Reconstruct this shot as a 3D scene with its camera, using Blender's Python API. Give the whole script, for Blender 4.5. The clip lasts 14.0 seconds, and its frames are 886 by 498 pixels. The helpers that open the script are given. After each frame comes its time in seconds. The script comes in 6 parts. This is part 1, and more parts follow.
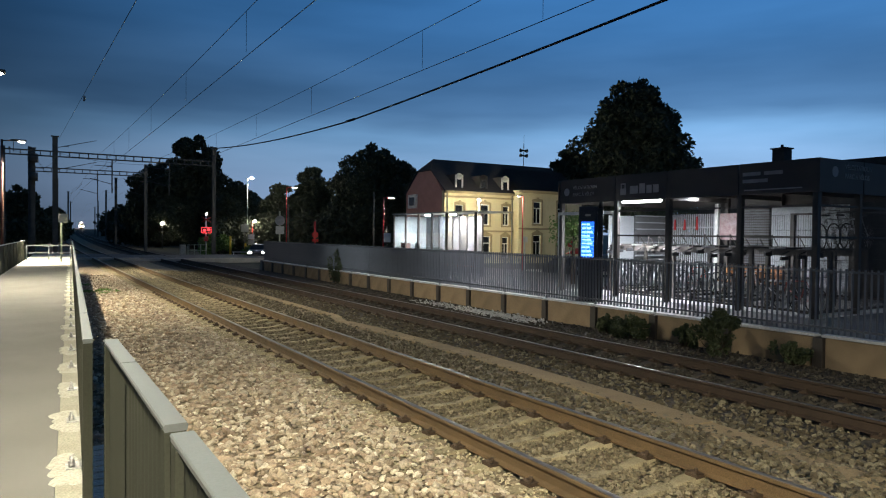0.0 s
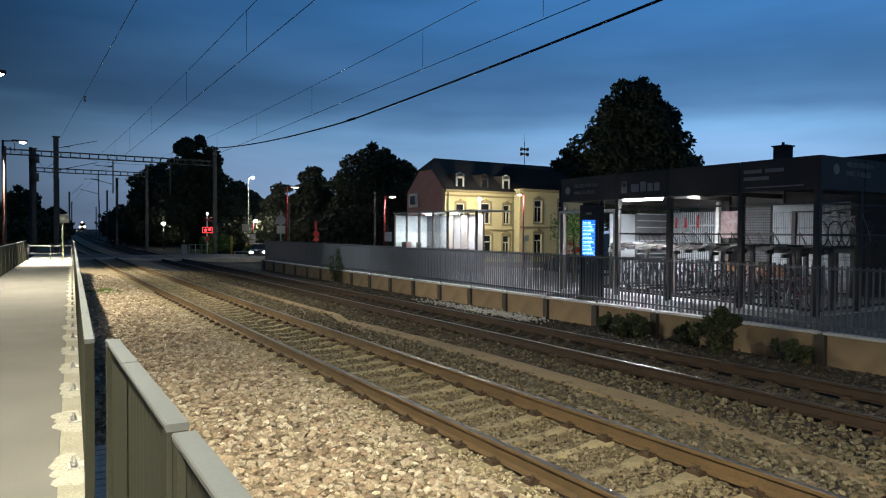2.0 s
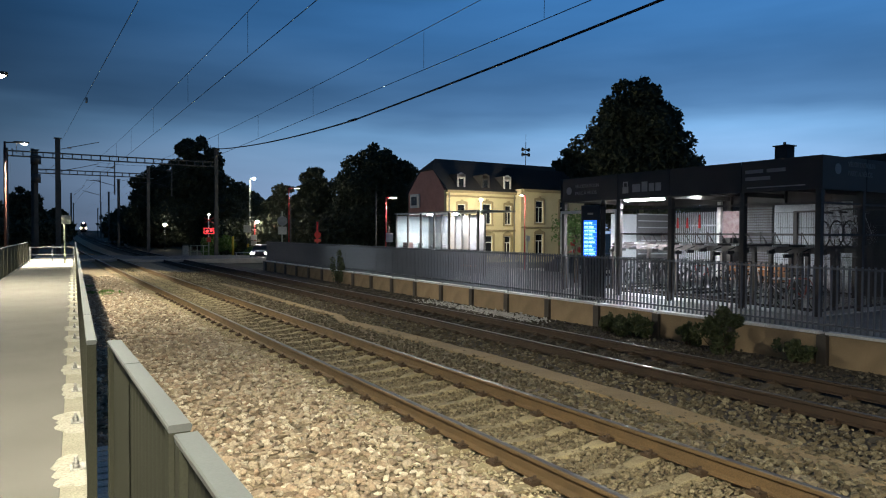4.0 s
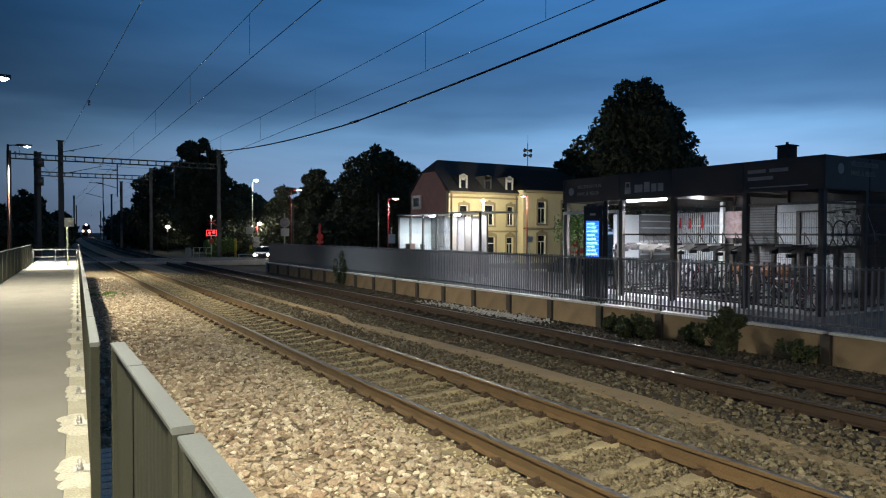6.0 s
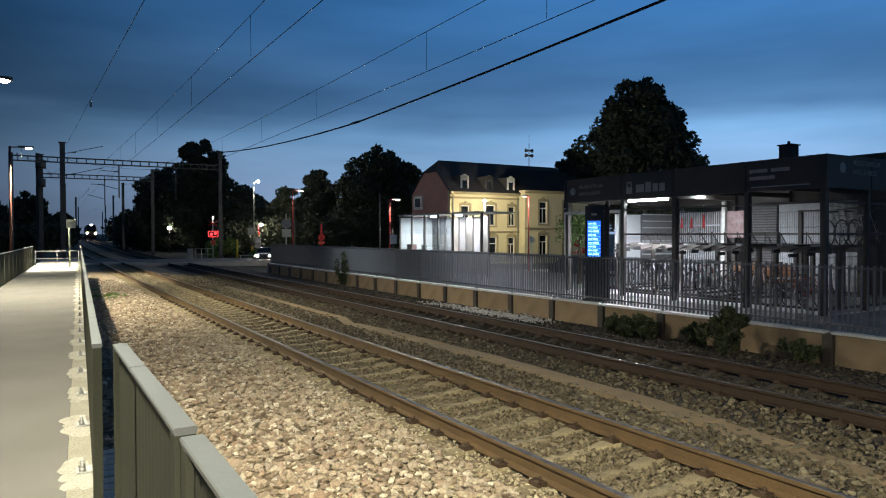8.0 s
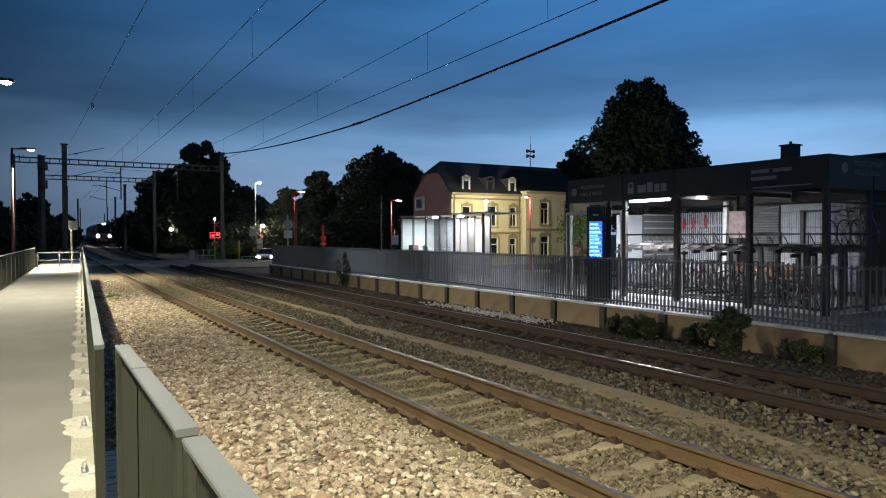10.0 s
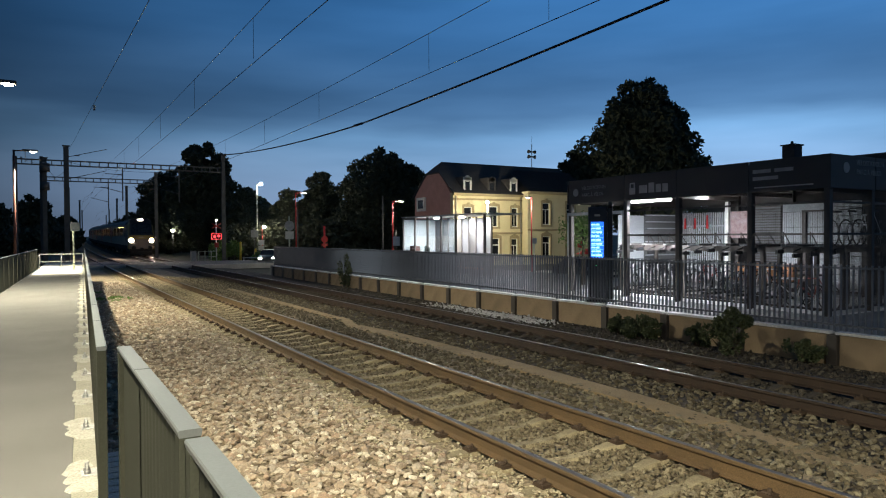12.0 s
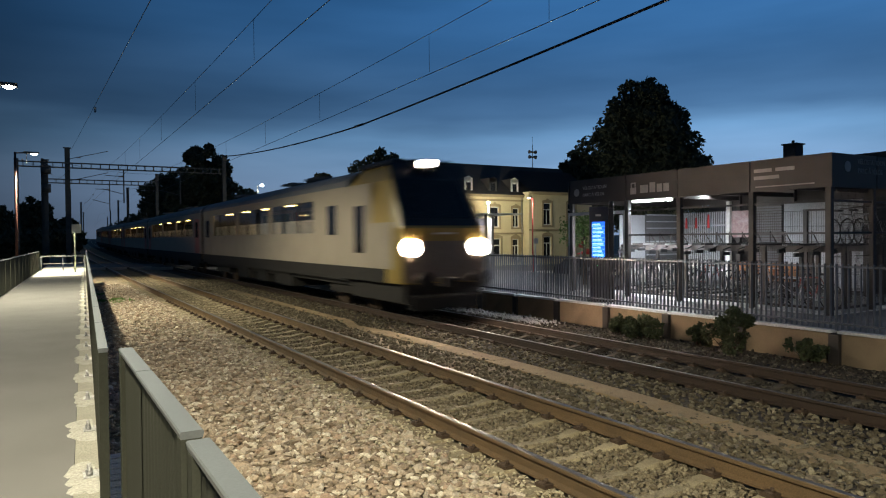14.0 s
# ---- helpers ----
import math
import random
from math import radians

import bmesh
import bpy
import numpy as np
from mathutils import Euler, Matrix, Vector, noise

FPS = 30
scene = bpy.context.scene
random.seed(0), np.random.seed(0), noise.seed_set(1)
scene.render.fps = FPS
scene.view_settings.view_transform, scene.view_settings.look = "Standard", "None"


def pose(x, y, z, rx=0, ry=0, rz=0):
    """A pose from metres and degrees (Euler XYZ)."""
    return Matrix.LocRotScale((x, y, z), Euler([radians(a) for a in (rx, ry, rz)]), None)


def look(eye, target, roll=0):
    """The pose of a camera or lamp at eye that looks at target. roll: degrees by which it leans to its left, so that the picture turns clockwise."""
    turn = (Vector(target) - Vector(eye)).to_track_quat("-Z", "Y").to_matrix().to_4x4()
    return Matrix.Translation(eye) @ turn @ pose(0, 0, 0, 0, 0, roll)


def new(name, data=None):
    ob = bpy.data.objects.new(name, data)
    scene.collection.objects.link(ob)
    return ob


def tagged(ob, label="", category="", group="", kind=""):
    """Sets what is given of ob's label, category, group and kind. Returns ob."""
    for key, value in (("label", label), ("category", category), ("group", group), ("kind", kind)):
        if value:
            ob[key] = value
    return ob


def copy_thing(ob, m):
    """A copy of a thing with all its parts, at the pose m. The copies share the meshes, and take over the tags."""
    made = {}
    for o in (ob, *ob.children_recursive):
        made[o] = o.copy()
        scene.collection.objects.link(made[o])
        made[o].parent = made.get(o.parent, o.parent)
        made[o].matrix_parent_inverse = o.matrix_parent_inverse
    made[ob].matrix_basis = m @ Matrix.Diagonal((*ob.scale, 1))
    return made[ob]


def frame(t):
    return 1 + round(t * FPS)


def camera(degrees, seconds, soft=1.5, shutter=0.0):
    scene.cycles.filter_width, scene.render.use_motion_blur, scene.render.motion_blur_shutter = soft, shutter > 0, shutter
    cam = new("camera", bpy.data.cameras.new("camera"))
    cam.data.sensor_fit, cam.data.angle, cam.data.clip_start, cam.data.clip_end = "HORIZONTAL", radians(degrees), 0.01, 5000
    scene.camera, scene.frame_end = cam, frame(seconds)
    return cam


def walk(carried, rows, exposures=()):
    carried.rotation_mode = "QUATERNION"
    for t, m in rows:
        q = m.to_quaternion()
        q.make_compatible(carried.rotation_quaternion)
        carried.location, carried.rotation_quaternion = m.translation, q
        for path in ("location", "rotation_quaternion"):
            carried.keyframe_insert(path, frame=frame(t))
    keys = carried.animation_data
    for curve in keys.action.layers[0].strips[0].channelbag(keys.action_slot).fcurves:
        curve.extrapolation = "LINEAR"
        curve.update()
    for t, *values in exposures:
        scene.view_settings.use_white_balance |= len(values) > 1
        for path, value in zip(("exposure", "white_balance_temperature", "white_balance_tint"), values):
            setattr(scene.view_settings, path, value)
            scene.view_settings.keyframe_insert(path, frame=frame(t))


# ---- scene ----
# Metres. Rail head at z = 0, the tracks run along +Y, the platform path lies to the left of them.
cam = camera(66, 14.0, soft=1.1, shutter=0.6)
walk(cam, [
    (0.0, pose(0.001, 0, 2.2, 88.741, -0.639, -31.423)),
    (0.5, pose(0.0015, 0, 2.2, 88.64, -0.556, -31.415)),
    (1.0, pose(0.0015, 0, 2.2, 88.626, -0.509, -31.386)),
    (1.5, pose(0.0018, 0, 2.2, 88.634, -0.481, -31.36)),
    (2.0, pose(0.0014, 0, 2.2, 88.649, -0.428, -31.339)),
    (2.5, pose(0.001, 0, 2.2, 88.675, -0.386, -31.294)),
    (3.0, pose(0.001, 0, 2.2, 88.68, -0.368, -31.266)),
    (5.5, pose(0, 0, 2.2, 88.76, -0.174, -31.101)),
    (6.0, pose(0, 0, 2.2, 88.79, -0.123, -31.033)),
    (6.5, pose(0, 0, 2.2, 88.798, -0.09, -31.02)),
    (7.0, pose(0, 0, 2.2, 88.809, -0.02, -30.98)),
    (7.5, pose(0, 0, 2.2, 88.81, 0.0, -30.96)),
    (8.0, pose(0, 0, 2.2, 88.825, 0.044, -30.908)),
    (10.5, pose(-0.0009, 0, 2.2, 88.926, 0.182, -30.748)),
    (11.0, pose(-0.0014, 0, 2.2, 88.958, 0.225, -30.71)),
    (11.5, pose(-0.0018, 0, 2.2, 88.958, 0.235, -30.675)),
    (12.0, pose(-0.0018, 0, 2.2, 88.958, 0.269, -30.657)),
    (12.5, pose(-0.002, 0, 2.2, 88.973, 0.32, -30.645)),
    (13.0, pose(-0.0014, 0, 2.2, 88.971, 0.41, -30.61)),
    (13.5, pose(-0.0014, 0, 2.2, 88.98, 0.44, -30.595)),
    (14.0, pose(-0.0008, 0, 2.2, 89.004, 0.487, -30.563)),
], exposures=((0.0, 0.0), (12.6, 0.0), (13.4, -0.35), (14.0, -0.35)))

# ---- world: clear dusk sky with cloud bands ----
world = bpy.data.worlds.new("dusk_sky")
scene.world = world
world.use_nodes = True
wn, wl = world.node_tree.nodes, world.node_tree.links
wn.clear()
w_out = wn.new("ShaderNodeOutputWorld")
w_bg = wn.new("ShaderNodeBackground")
w_tc = wn.new("ShaderNodeTexCoord")
w_sep = wn.new("ShaderNodeSeparateXYZ")
wl.new(w_tc.outputs["Generated"], w_sep.inputs[0])
w_ramp = wn.new("ShaderNodeValToRGB")
w_el = w_ramp.color_ramp.elements
w_el[0].position, w_el[0].color = 0.0, (0.160, 0.220, 0.335, 1)
w_el[1].position, w_el[1].color = 1.0, (0.022, 0.070, 0.165, 1)
for p_, c_ in ((0.09, (0.138, 0.238, 0.385)), (0.135, (0.098, 0.206, 0.360)), (0.172, (0.050, 0.122, 0.242)), (0.21, (0.039, 0.107, 0.228)), (0.27, (0.028, 0.100, 0.238)), (0.34, (0.025, 0.104, 0.262)), (0.55, (0.023, 0.082, 0.195))):
    e_ = w_el.new(p_)
    e_.color = (*c_, 1)
# brighter towards the place where the sun went down
w_az = wn.new("ShaderNodeVectorMath")
w_az.operation = "DOT_PRODUCT"
w_az.inputs[1].default_value = (0.93, 0.36, 0)
wl.new(w_tc.outputs["Generated"], w_az.inputs[0])
w_azr = wn.new("ShaderNodeMapRange")
w_azr.inputs[1].default_value, w_azr.inputs[2].default_value = 0.30, 1.0
w_azr.inputs[3].default_value, w_azr.inputs[4].default_value = 0.44, 2.12
wl.new(w_az.outputs["Value"], w_azr.inputs[0])
# cloud bands
w_map = wn.new("ShaderNodeMapping")
w_map.inputs["Scale"].default_value = (1.1, 1.1, 7.0)
w_map.inputs["Rotation"].default_value = (0.06, -0.05, 0.3)
wl.new(w_tc.outputs["Generated"], w_map.inputs[0])
w_no = wn.new("ShaderNodeTexNoise")
w_no.inputs["Scale"].default_value, w_no.inputs["Detail"].default_value, w_no.inputs["Roughness"].default_value = 1.6, 5, 0.45
wl.new(w_map.outputs[0], w_no.inputs[0])
w_nr = wn.new("ShaderNodeMapRange")
w_nr.inputs[1].default_value, w_nr.inputs[2].default_value = 0.34, 0.66
w_nr.inputs[3].default_value, w_nr.inputs[4].default_value = 0.74, 1.18
wl.new(w_no.outputs[0], w_nr.inputs[0])
# the bands waver with the clouds
w_wav = wn.new("ShaderNodeMapRange")
w_wav.inputs[1].default_value, w_wav.inputs[2].default_value = 0.3, 0.7
w_wav.inputs[3].default_value, w_wav.inputs[4].default_value = 0.022, -0.022
wl.new(w_no.outputs[0], w_wav.inputs[0])
w_add = wn.new("ShaderNodeMath")
w_add.operation = "ADD"
wl.new(w_sep.outputs["Z"], w_add.inputs[0])
wl.new(w_wav.outputs[0], w_add.inputs[1])
wl.new(w_add.outputs[0], w_ramp.inputs[0])
w_mul = wn.new("ShaderNodeMath")
w_mul.operation = "MULTIPLY"
wl.new(w_azr.outputs[0], w_mul.inputs[0])
wl.new(w_nr.outputs[0], w_mul.inputs[1])
wl.new(w_ramp.outputs[0], w_bg.inputs["Color"])
wl.new(w_mul.outputs[0], w_bg.inputs["Strength"])
wl.new(w_bg.outputs[0], w_out.inputs["Surface"])


# ---- tools ----
def material(name, base, rough=0.8, metal=0.0, second=None, scale=6.0, amount=0.5, bump=0.0, bump_scale=60.0, piece=0.0, fine=0.25, sheen=0.5):
    """Two colours mixed by coarse stains, darkened a little by fine grain, with relief; piece: change from object to object."""
    m = bpy.data.materials.new(name)
    m.use_nodes = True
    n, l = m.node_tree.nodes, m.node_tree.links
    b = n["Principled BSDF"]
    b.inputs["Roughness"].default_value, b.inputs["Metallic"].default_value = rough, metal
    b.inputs["Specular IOR Level"].default_value = sheen
    tc = n.new("ShaderNodeTexCoord")
    coarse = n.new("ShaderNodeTexNoise")
    coarse.inputs["Scale"].default_value, coarse.inputs["Detail"].default_value = scale, 6
    l.new(tc.outputs["Object"], coarse.inputs["Vector"])
    ramp = n.new("ShaderNodeMapRange")
    ramp.inputs[1].default_value, ramp.inputs[2].default_value, ramp.inputs[4].default_value = 0.36, 0.66, amount
    l.new(coarse.outputs[0], ramp.inputs[0])
    mix = n.new("ShaderNodeMix")
    mix.data_type = "RGBA"
    other = second or tuple(c * 0.6 for c in base)
    mix.inputs[6].default_value, mix.inputs[7].default_value = (*base, 1), (*other, 1)
    l.new(ramp.outputs[0], mix.inputs[0])
    grain = n.new("ShaderNodeTexNoise")
    grain.inputs["Scale"].default_value, grain.inputs["Detail"].default_value = bump_scale, 4
    l.new(tc.outputs["Object"], grain.inputs["Vector"])
    gr = n.new("ShaderNodeMapRange")
    gr.inputs[1].default_value, gr.inputs[2].default_value = 0.3, 0.7
    gr.inputs[3].default_value, gr.inputs[4].default_value = 1.0 - fine, 1.0 + fine
    l.new(grain.outputs[0], gr.inputs[0])
    hsv = n.new("ShaderNodeHueSaturation")
    l.new(mix.outputs[2], hsv.inputs["Color"])
    value = gr.outputs[0]
    if piece:
        info = n.new("ShaderNodeObjectInfo")
        pr = n.new("ShaderNodeMapRange")
        pr.inputs[3].default_value, pr.inputs[4].default_value = 1 - piece, 1 + piece
        l.new(info.outputs["Random"], pr.inputs[0])
        mu = n.new("ShaderNodeMath")
        mu.operation = "MULTIPLY"
        l.new(value, mu.inputs[0])
        l.new(pr.outputs[0], mu.inputs[1])
        value = mu.outputs[0]
    l.new(value, hsv.inputs["Value"])
    l.new(hsv.outputs[0], b.inputs["Base Color"])
    if bump:
        bp = n.new("ShaderNodeBump")
        bp.inputs["Strength"].default_value, bp.inputs["Distance"].default_value = bump, 0.02
        l.new(grain.outputs[0], bp.inputs["Height"])
        l.new(bp.outputs[0], b.inputs["Normal"])
    return m


def island_material(name, colours, rough=0.9, bump=0.3):
    """Stones or leaves: each loose piece takes a colour of its own."""
    m = bpy.data.materials.new(name)
    m.use_nodes = True
    n, l = m.node_tree.nodes, m.node_tree.links
    b = n["Principled BSDF"]
    b.inputs["Roughness"].default_value = rough
    geo = n.new("ShaderNodeNewGeometry")
    ramp = n.new("ShaderNodeValToRGB")
    ramp.color_ramp.elements[0].color = (*colours[0], 1)
    ramp.color_ramp.elements[1].color = (*colours[-1], 1)
    for i, c in enumerate(colours[1:-1], 1):
        e = ramp.color_ramp.elements.new(i / (len(colours) - 1))
        e.color = (*c, 1)
    l.new(geo.outputs["Random Per Island"], ramp.inputs[0])
    tc = n.new("ShaderNodeTexCoord")
    grain = n.new("ShaderNodeTexNoise")
    grain.inputs["Scale"].default_value, grain.inputs["Detail"].default_value = 45, 4
    l.new(tc.outputs["Object"], grain.inputs["Vector"])
    gr = n.new("ShaderNodeMapRange")
    gr.inputs[1].default_value, gr.inputs[2].default_value, gr.inputs[3].default_value, gr.inputs[4].default_value = 0.3, 0.7, 0.7, 1.25
    l.new(grain.outputs[0], gr.inputs[0])
    hsv = n.new("ShaderNodeHueSaturation")
    l.new(ramp.outputs[0], hsv.inputs["Color"])
    l.new(gr.outputs[0], hsv.inputs["Value"])
    l.new(hsv.outputs[0], b.inputs["Base Color"])
    if bump:
        bp = n.new("ShaderNodeBump")
        bp.inputs["Strength"].default_value, bp.inputs["Distance"].default_value = bump, 0.01
        l.new(grain.outputs[0], bp.inputs["Height"])
        l.new(bp.outputs[0], b.inputs["Normal"])
    return m


def glow(name, colour, strength):
    m = bpy.data.materials.new(name)
    m.use_nodes = True
    b = m.node_tree.nodes["Principled BSDF"]
    b.inputs["Base Color"].default_value = (*colour, 1)
    b.inputs["Emission Color"].default_value = (*colour, 1)
    b.inputs["Emission Strength"].default_value = strength
    return m


def glass(name, tint=(0.9, 0.95, 0.95), clear=0.85, rough=0.03):
    m = bpy.data.materials.new(name)
    m.use_nodes = True
    n, l = m.node_tree.nodes, m.node_tree.links
    n.clear()
    out = n.new("ShaderNodeOutputMaterial")
    mix = n.new("ShaderNodeMixShader")
    mix.inputs[0].default_value = 1 - clear
    tr = n.new("ShaderNodeBsdfTransparent")
    tr.inputs[0].default_value = (*tint, 1)
    gl = n.new("ShaderNodeBsdfGlossy")
    gl.inputs["Roughness"].default_value = rough
    gl.inputs["Color"].default_value = (0.8, 0.8, 0.8, 1)
    l.new(tr.outputs[0], mix.inputs[1])
    l.new(gl.outputs[0], mix.inputs[2])
    l.new(mix.outputs[0], out.inputs[0])
    return m


def part(name, bm, mat, parent=None, label="", smooth=False, loc=None):
    """Links a bmesh as one mesh object, under a thing or a part."""
    me = bpy.data.meshes.new(name)
    bm.normal_update()
    bm.to_mesh(me)
    bm.free()
    me.materials.append(mat)
    if smooth:
        me.shade_smooth()
    ob = new(name, me)
    ob.parent = parent
    if loc:
        ob.location = loc
    if label:
        tagged(ob, label)
    return ob


def thing(name, label, category, group="", m=None):
    ob = new(name)
    ob.empty_display_size = 0.2
    if m is not None:
        ob.matrix_basis = m
    return tagged(ob, label, category, group)


def again(ob, parent, m):
    """One more piece on the same mesh."""
    o = ob.copy()
    scene.collection.objects.link(o)
    o.parent = parent
    o.matrix_basis = m
    return o


def box(x0, x1, y0, y1, z0, z1, bevel=0.0, bm=None):
    bm = bm or bmesh.new()
    v = [bm.verts.new((x, y, z)) for x in (x0, x1) for y in (y0, y1) for z in (z0, z1)]
    fs = [bm.faces.new([v[i] for i in q]) for q in ((0, 1, 3, 2), (4, 6, 7, 5), (0, 4, 5, 1), (2, 3, 7, 6), (0, 2, 6, 4), (1, 5, 7, 3))]
    if bevel:
        es = {e for f in fs for e in f.edges}
        bmesh.ops.bevel(bm, geom=list(es), offset=bevel, segments=2, affect="EDGES", profile=0.6)
    return bm


def tube(p0, p1, r0, r1=None, n=10, bm=None, caps=True):
    bm = bm or bmesh.new()
    r1 = r0 if r1 is None else r1
    p0, p1 = Vector(p0), Vector(p1)
    q = (p1 - p0).to_track_quat("Z", "Y")
    rings = []
    for p, r in ((p0, r0), (p1, r1)):
        rings.append([bm.verts.new(p + q @ Vector((r * math.cos(2 * math.pi * i / n), r * math.sin(2 * math.pi * i / n), 0))) for i in range(n)])
    for i in range(n):
        f = bm.faces.new((rings[0][i], rings[0][(i + 1) % n], rings[1][(i + 1) % n], rings[1][i]))
        f.smooth = True
    if caps:
        bm.faces.new(rings[0][::-1])
        bm.faces.new(rings[1])
    return bm


def polyline(points, r, n=6, bm=None):
    """A round wire, cable or pipe through the points."""
    bm = bm or bmesh.new()
    pts = [Vector(p) for p in points]
    rings = []
    for i, p in enumerate(pts):
        d = (pts[min(i + 1, len(pts) - 1)] - pts[max(i - 1, 0)]).normalized()
        q = d.to_track_quat("Z", "Y")
        rings.append([bm.verts.new(p + q @ Vector((r * math.cos(2 * math.pi * k / n), r * math.sin(2 * math.pi * k / n), 0))) for k in range(n)])
    for a, b in zip(rings, rings[1:]):
        for k in range(n):
            f = bm.faces.new((a[k], a[(k + 1) % n], b[(k + 1) % n], b[k]))
            f.smooth = True
    bm.faces.new(rings[0][::-1])
    bm.faces.new(rings[-1])
    return bm


def sweep(profile, ys, x_of, close=True, bm=None):
    """Extrudes a cross-section (x, z) along the line x_of(y)."""
    bm = bm or bmesh.new()
    rings = [[bm.verts.new((x_of(y) + px, y, pz + rise(y))) for px, pz in profile] for y in ys]
    n = len(profile)
    for a, b in zip(rings, rings[1:]):
        for k in range(n if close else n - 1):
            bm.faces.new((a[k], a[(k + 1) % n], b[(k + 1) % n], b[k]))
    if close:
        bm.faces.new(rings[0])
        bm.faces.new(rings[-1][::-1])
    bmesh.ops.recalc_face_normals(bm, faces=bm.faces[:])
    return bm


def disc(c, r, depth, axis, n=20, bm=None):
    c = Vector(c)
    return tube(c, c + Vector(axis).normalized() * depth, r, r, n, bm)


def steps(a, b, d):
    n = max(1, round((b - a) / d))
    return [a + (b - a) * i / n for i in range(n + 1)]


def bend(y):
    """How far the line has turned to the right of straight at y."""
    if y < 0:
        return 0.0
    return y * y / 10700 if y < 340 else 10.8 + 0.0636 * (y - 340)


def rise(y):
    """How far the land has climbed at y, beyond the crossing."""
    return 0.0065 * min(max(0.0, y - 90), 510)


def raw_mesh(name, verts, tris, mat):
    me = bpy.data.meshes.new(name)
    me.from_pydata(verts, [], tris)
    me.materials.append(mat)
    return new(name, me)


# ---- materials ----
M_ground = material("dry_earth", (0.10, 0.085, 0.06), 0.95, second=(0.05, 0.06, 0.03), scale=0.7, amount=0.8, bump=0.6, bump_scale=14)
M_bed = material("ballast_bed", (0.27, 0.215, 0.14), 0.95, second=(0.16, 0.12, 0.078), scale=2.2, amount=0.8, bump=1.0, bump_scale=22, fine=0.5)
# soiling plus the weaker lamp light on the far side, both in the colour
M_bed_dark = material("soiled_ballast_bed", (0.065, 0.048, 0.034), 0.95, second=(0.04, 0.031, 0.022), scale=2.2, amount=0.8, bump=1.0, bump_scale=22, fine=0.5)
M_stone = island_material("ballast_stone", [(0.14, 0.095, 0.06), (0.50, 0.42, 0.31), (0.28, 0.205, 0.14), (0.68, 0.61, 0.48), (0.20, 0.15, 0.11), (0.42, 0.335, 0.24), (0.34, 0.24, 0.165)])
# soiled, and toned darker for the lamp light fading away from the path
M_stone_old = island_material("soiled_dim_stone", [(0.042, 0.031, 0.018), (0.115, 0.092, 0.054), (0.066, 0.052, 0.03), (0.22, 0.19, 0.125), (0.085, 0.066, 0.04)])
M_stone_crib = island_material("dusty_crib_stone", [(0.075, 0.056, 0.032), (0.18, 0.145, 0.088), (0.115, 0.09, 0.054), (0.27, 0.23, 0.15), (0.145, 0.115, 0.07)])
M_grit = island_material("sandy_grit", [(0.30, 0.25, 0.16), (0.52, 0.46, 0.32), (0.40, 0.34, 0.23)])
# oil on the stones, with that side's dimmer light mixed into the colour
M_stone_dark = island_material("oily_dim_stone", [(0.022, 0.017, 0.012), (0.065, 0.053, 0.037), (0.038, 0.03, 0.021), (0.15, 0.13, 0.095)])
M_stone_pale = island_material("pale_stone", [(0.35, 0.34, 0.32), (0.62, 0.61, 0.58), (0.45, 0.43, 0.40)])
M_rust = material("rusty_rail", (0.135, 0.084, 0.038), 0.75, 0.1, second=(0.08, 0.053, 0.027), scale=3, amount=0.7, bump=0.3, bump_scale=90)
# far track's rail and sleeper colours are darkened to suit its weak light
M_rust_dark = material("dim_rusty_rail", (0.05, 0.03, 0.019), 0.75, 0.1, second=(0.03, 0.02, 0.014), scale=3, amount=0.7, bump=0.3, bump_scale=90)
M_sleeper_dark = material("soiled_dim_sleeper", (0.075, 0.06, 0.042), 0.9, second=(0.045, 0.036, 0.026), scale=4, amount=0.7, bump=0.4, bump_scale=70, piece=0.2)
M_rail_top = material("worn_rail_head", (0.17, 0.145, 0.12), 0.36, 0.6, second=(0.11, 0.085, 0.065), scale=5, amount=0.6, bump_scale=80)
M_sleeper = material("sleeper_concrete", (0.34, 0.285, 0.175), 0.9, second=(0.20, 0.16, 0.10), scale=4, amount=0.7, bump=0.4, bump_scale=70, piece=0.18)
M_clip = material("clip_steel", (0.09, 0.06, 0.04), 0.7, 0.5, bump_scale=50)
M_trough = material("cable_trough_concrete", (0.27, 0.195, 0.105), 0.9, second=(0.20, 0.145, 0.08), scale=3, amount=0.6, bump=0.3, bump_scale=80, piece=0.12)
M_asphalt = material("path_asphalt", (0.182, 0.177, 0.168), 0.92, second=(0.145, 0.14, 0.131), scale=1.1, amount=0.7, bump=0.35, bump_scale=160, fine=0.22)
M_kerb = material("path_kerb_concrete", (0.36, 0.345, 0.28), 0.9, second=(0.27, 0.255, 0.20), scale=5, amount=0.6, bump=0.3, bump_scale=70, piece=0.1)
M_landing = material("pale_landing_concrete", (0.68, 0.66, 0.58), 0.9, second=(0.58, 0.56, 0.49), scale=2, amount=0.5, bump=0.2, bump_scale=60)
M_mortar = material("pale_mortar", (0.45, 0.435, 0.38), 0.95, second=(0.37, 0.355, 0.30), scale=9, amount=0.5, bump=0.6, bump_scale=50)
M_fence = material("grey_green_paint", (0.062, 0.064, 0.050), 0.8, second=(0.052, 0.053, 0.041), scale=3, amount=0.4, bump=0.05, bump_scale=120, fine=0.08, sheen=0.06)
M_cap = material("grey_cap_paint", (0.165, 0.178, 0.182), 0.42, second=(0.135, 0.146, 0.15), scale=2.2, amount=0.5, bump=0.04, bump_scale=140, fine=0.07)
M_steel = material("galvanised_steel", (0.45, 0.45, 0.44), 0.4, 0.8, bump_scale=60)
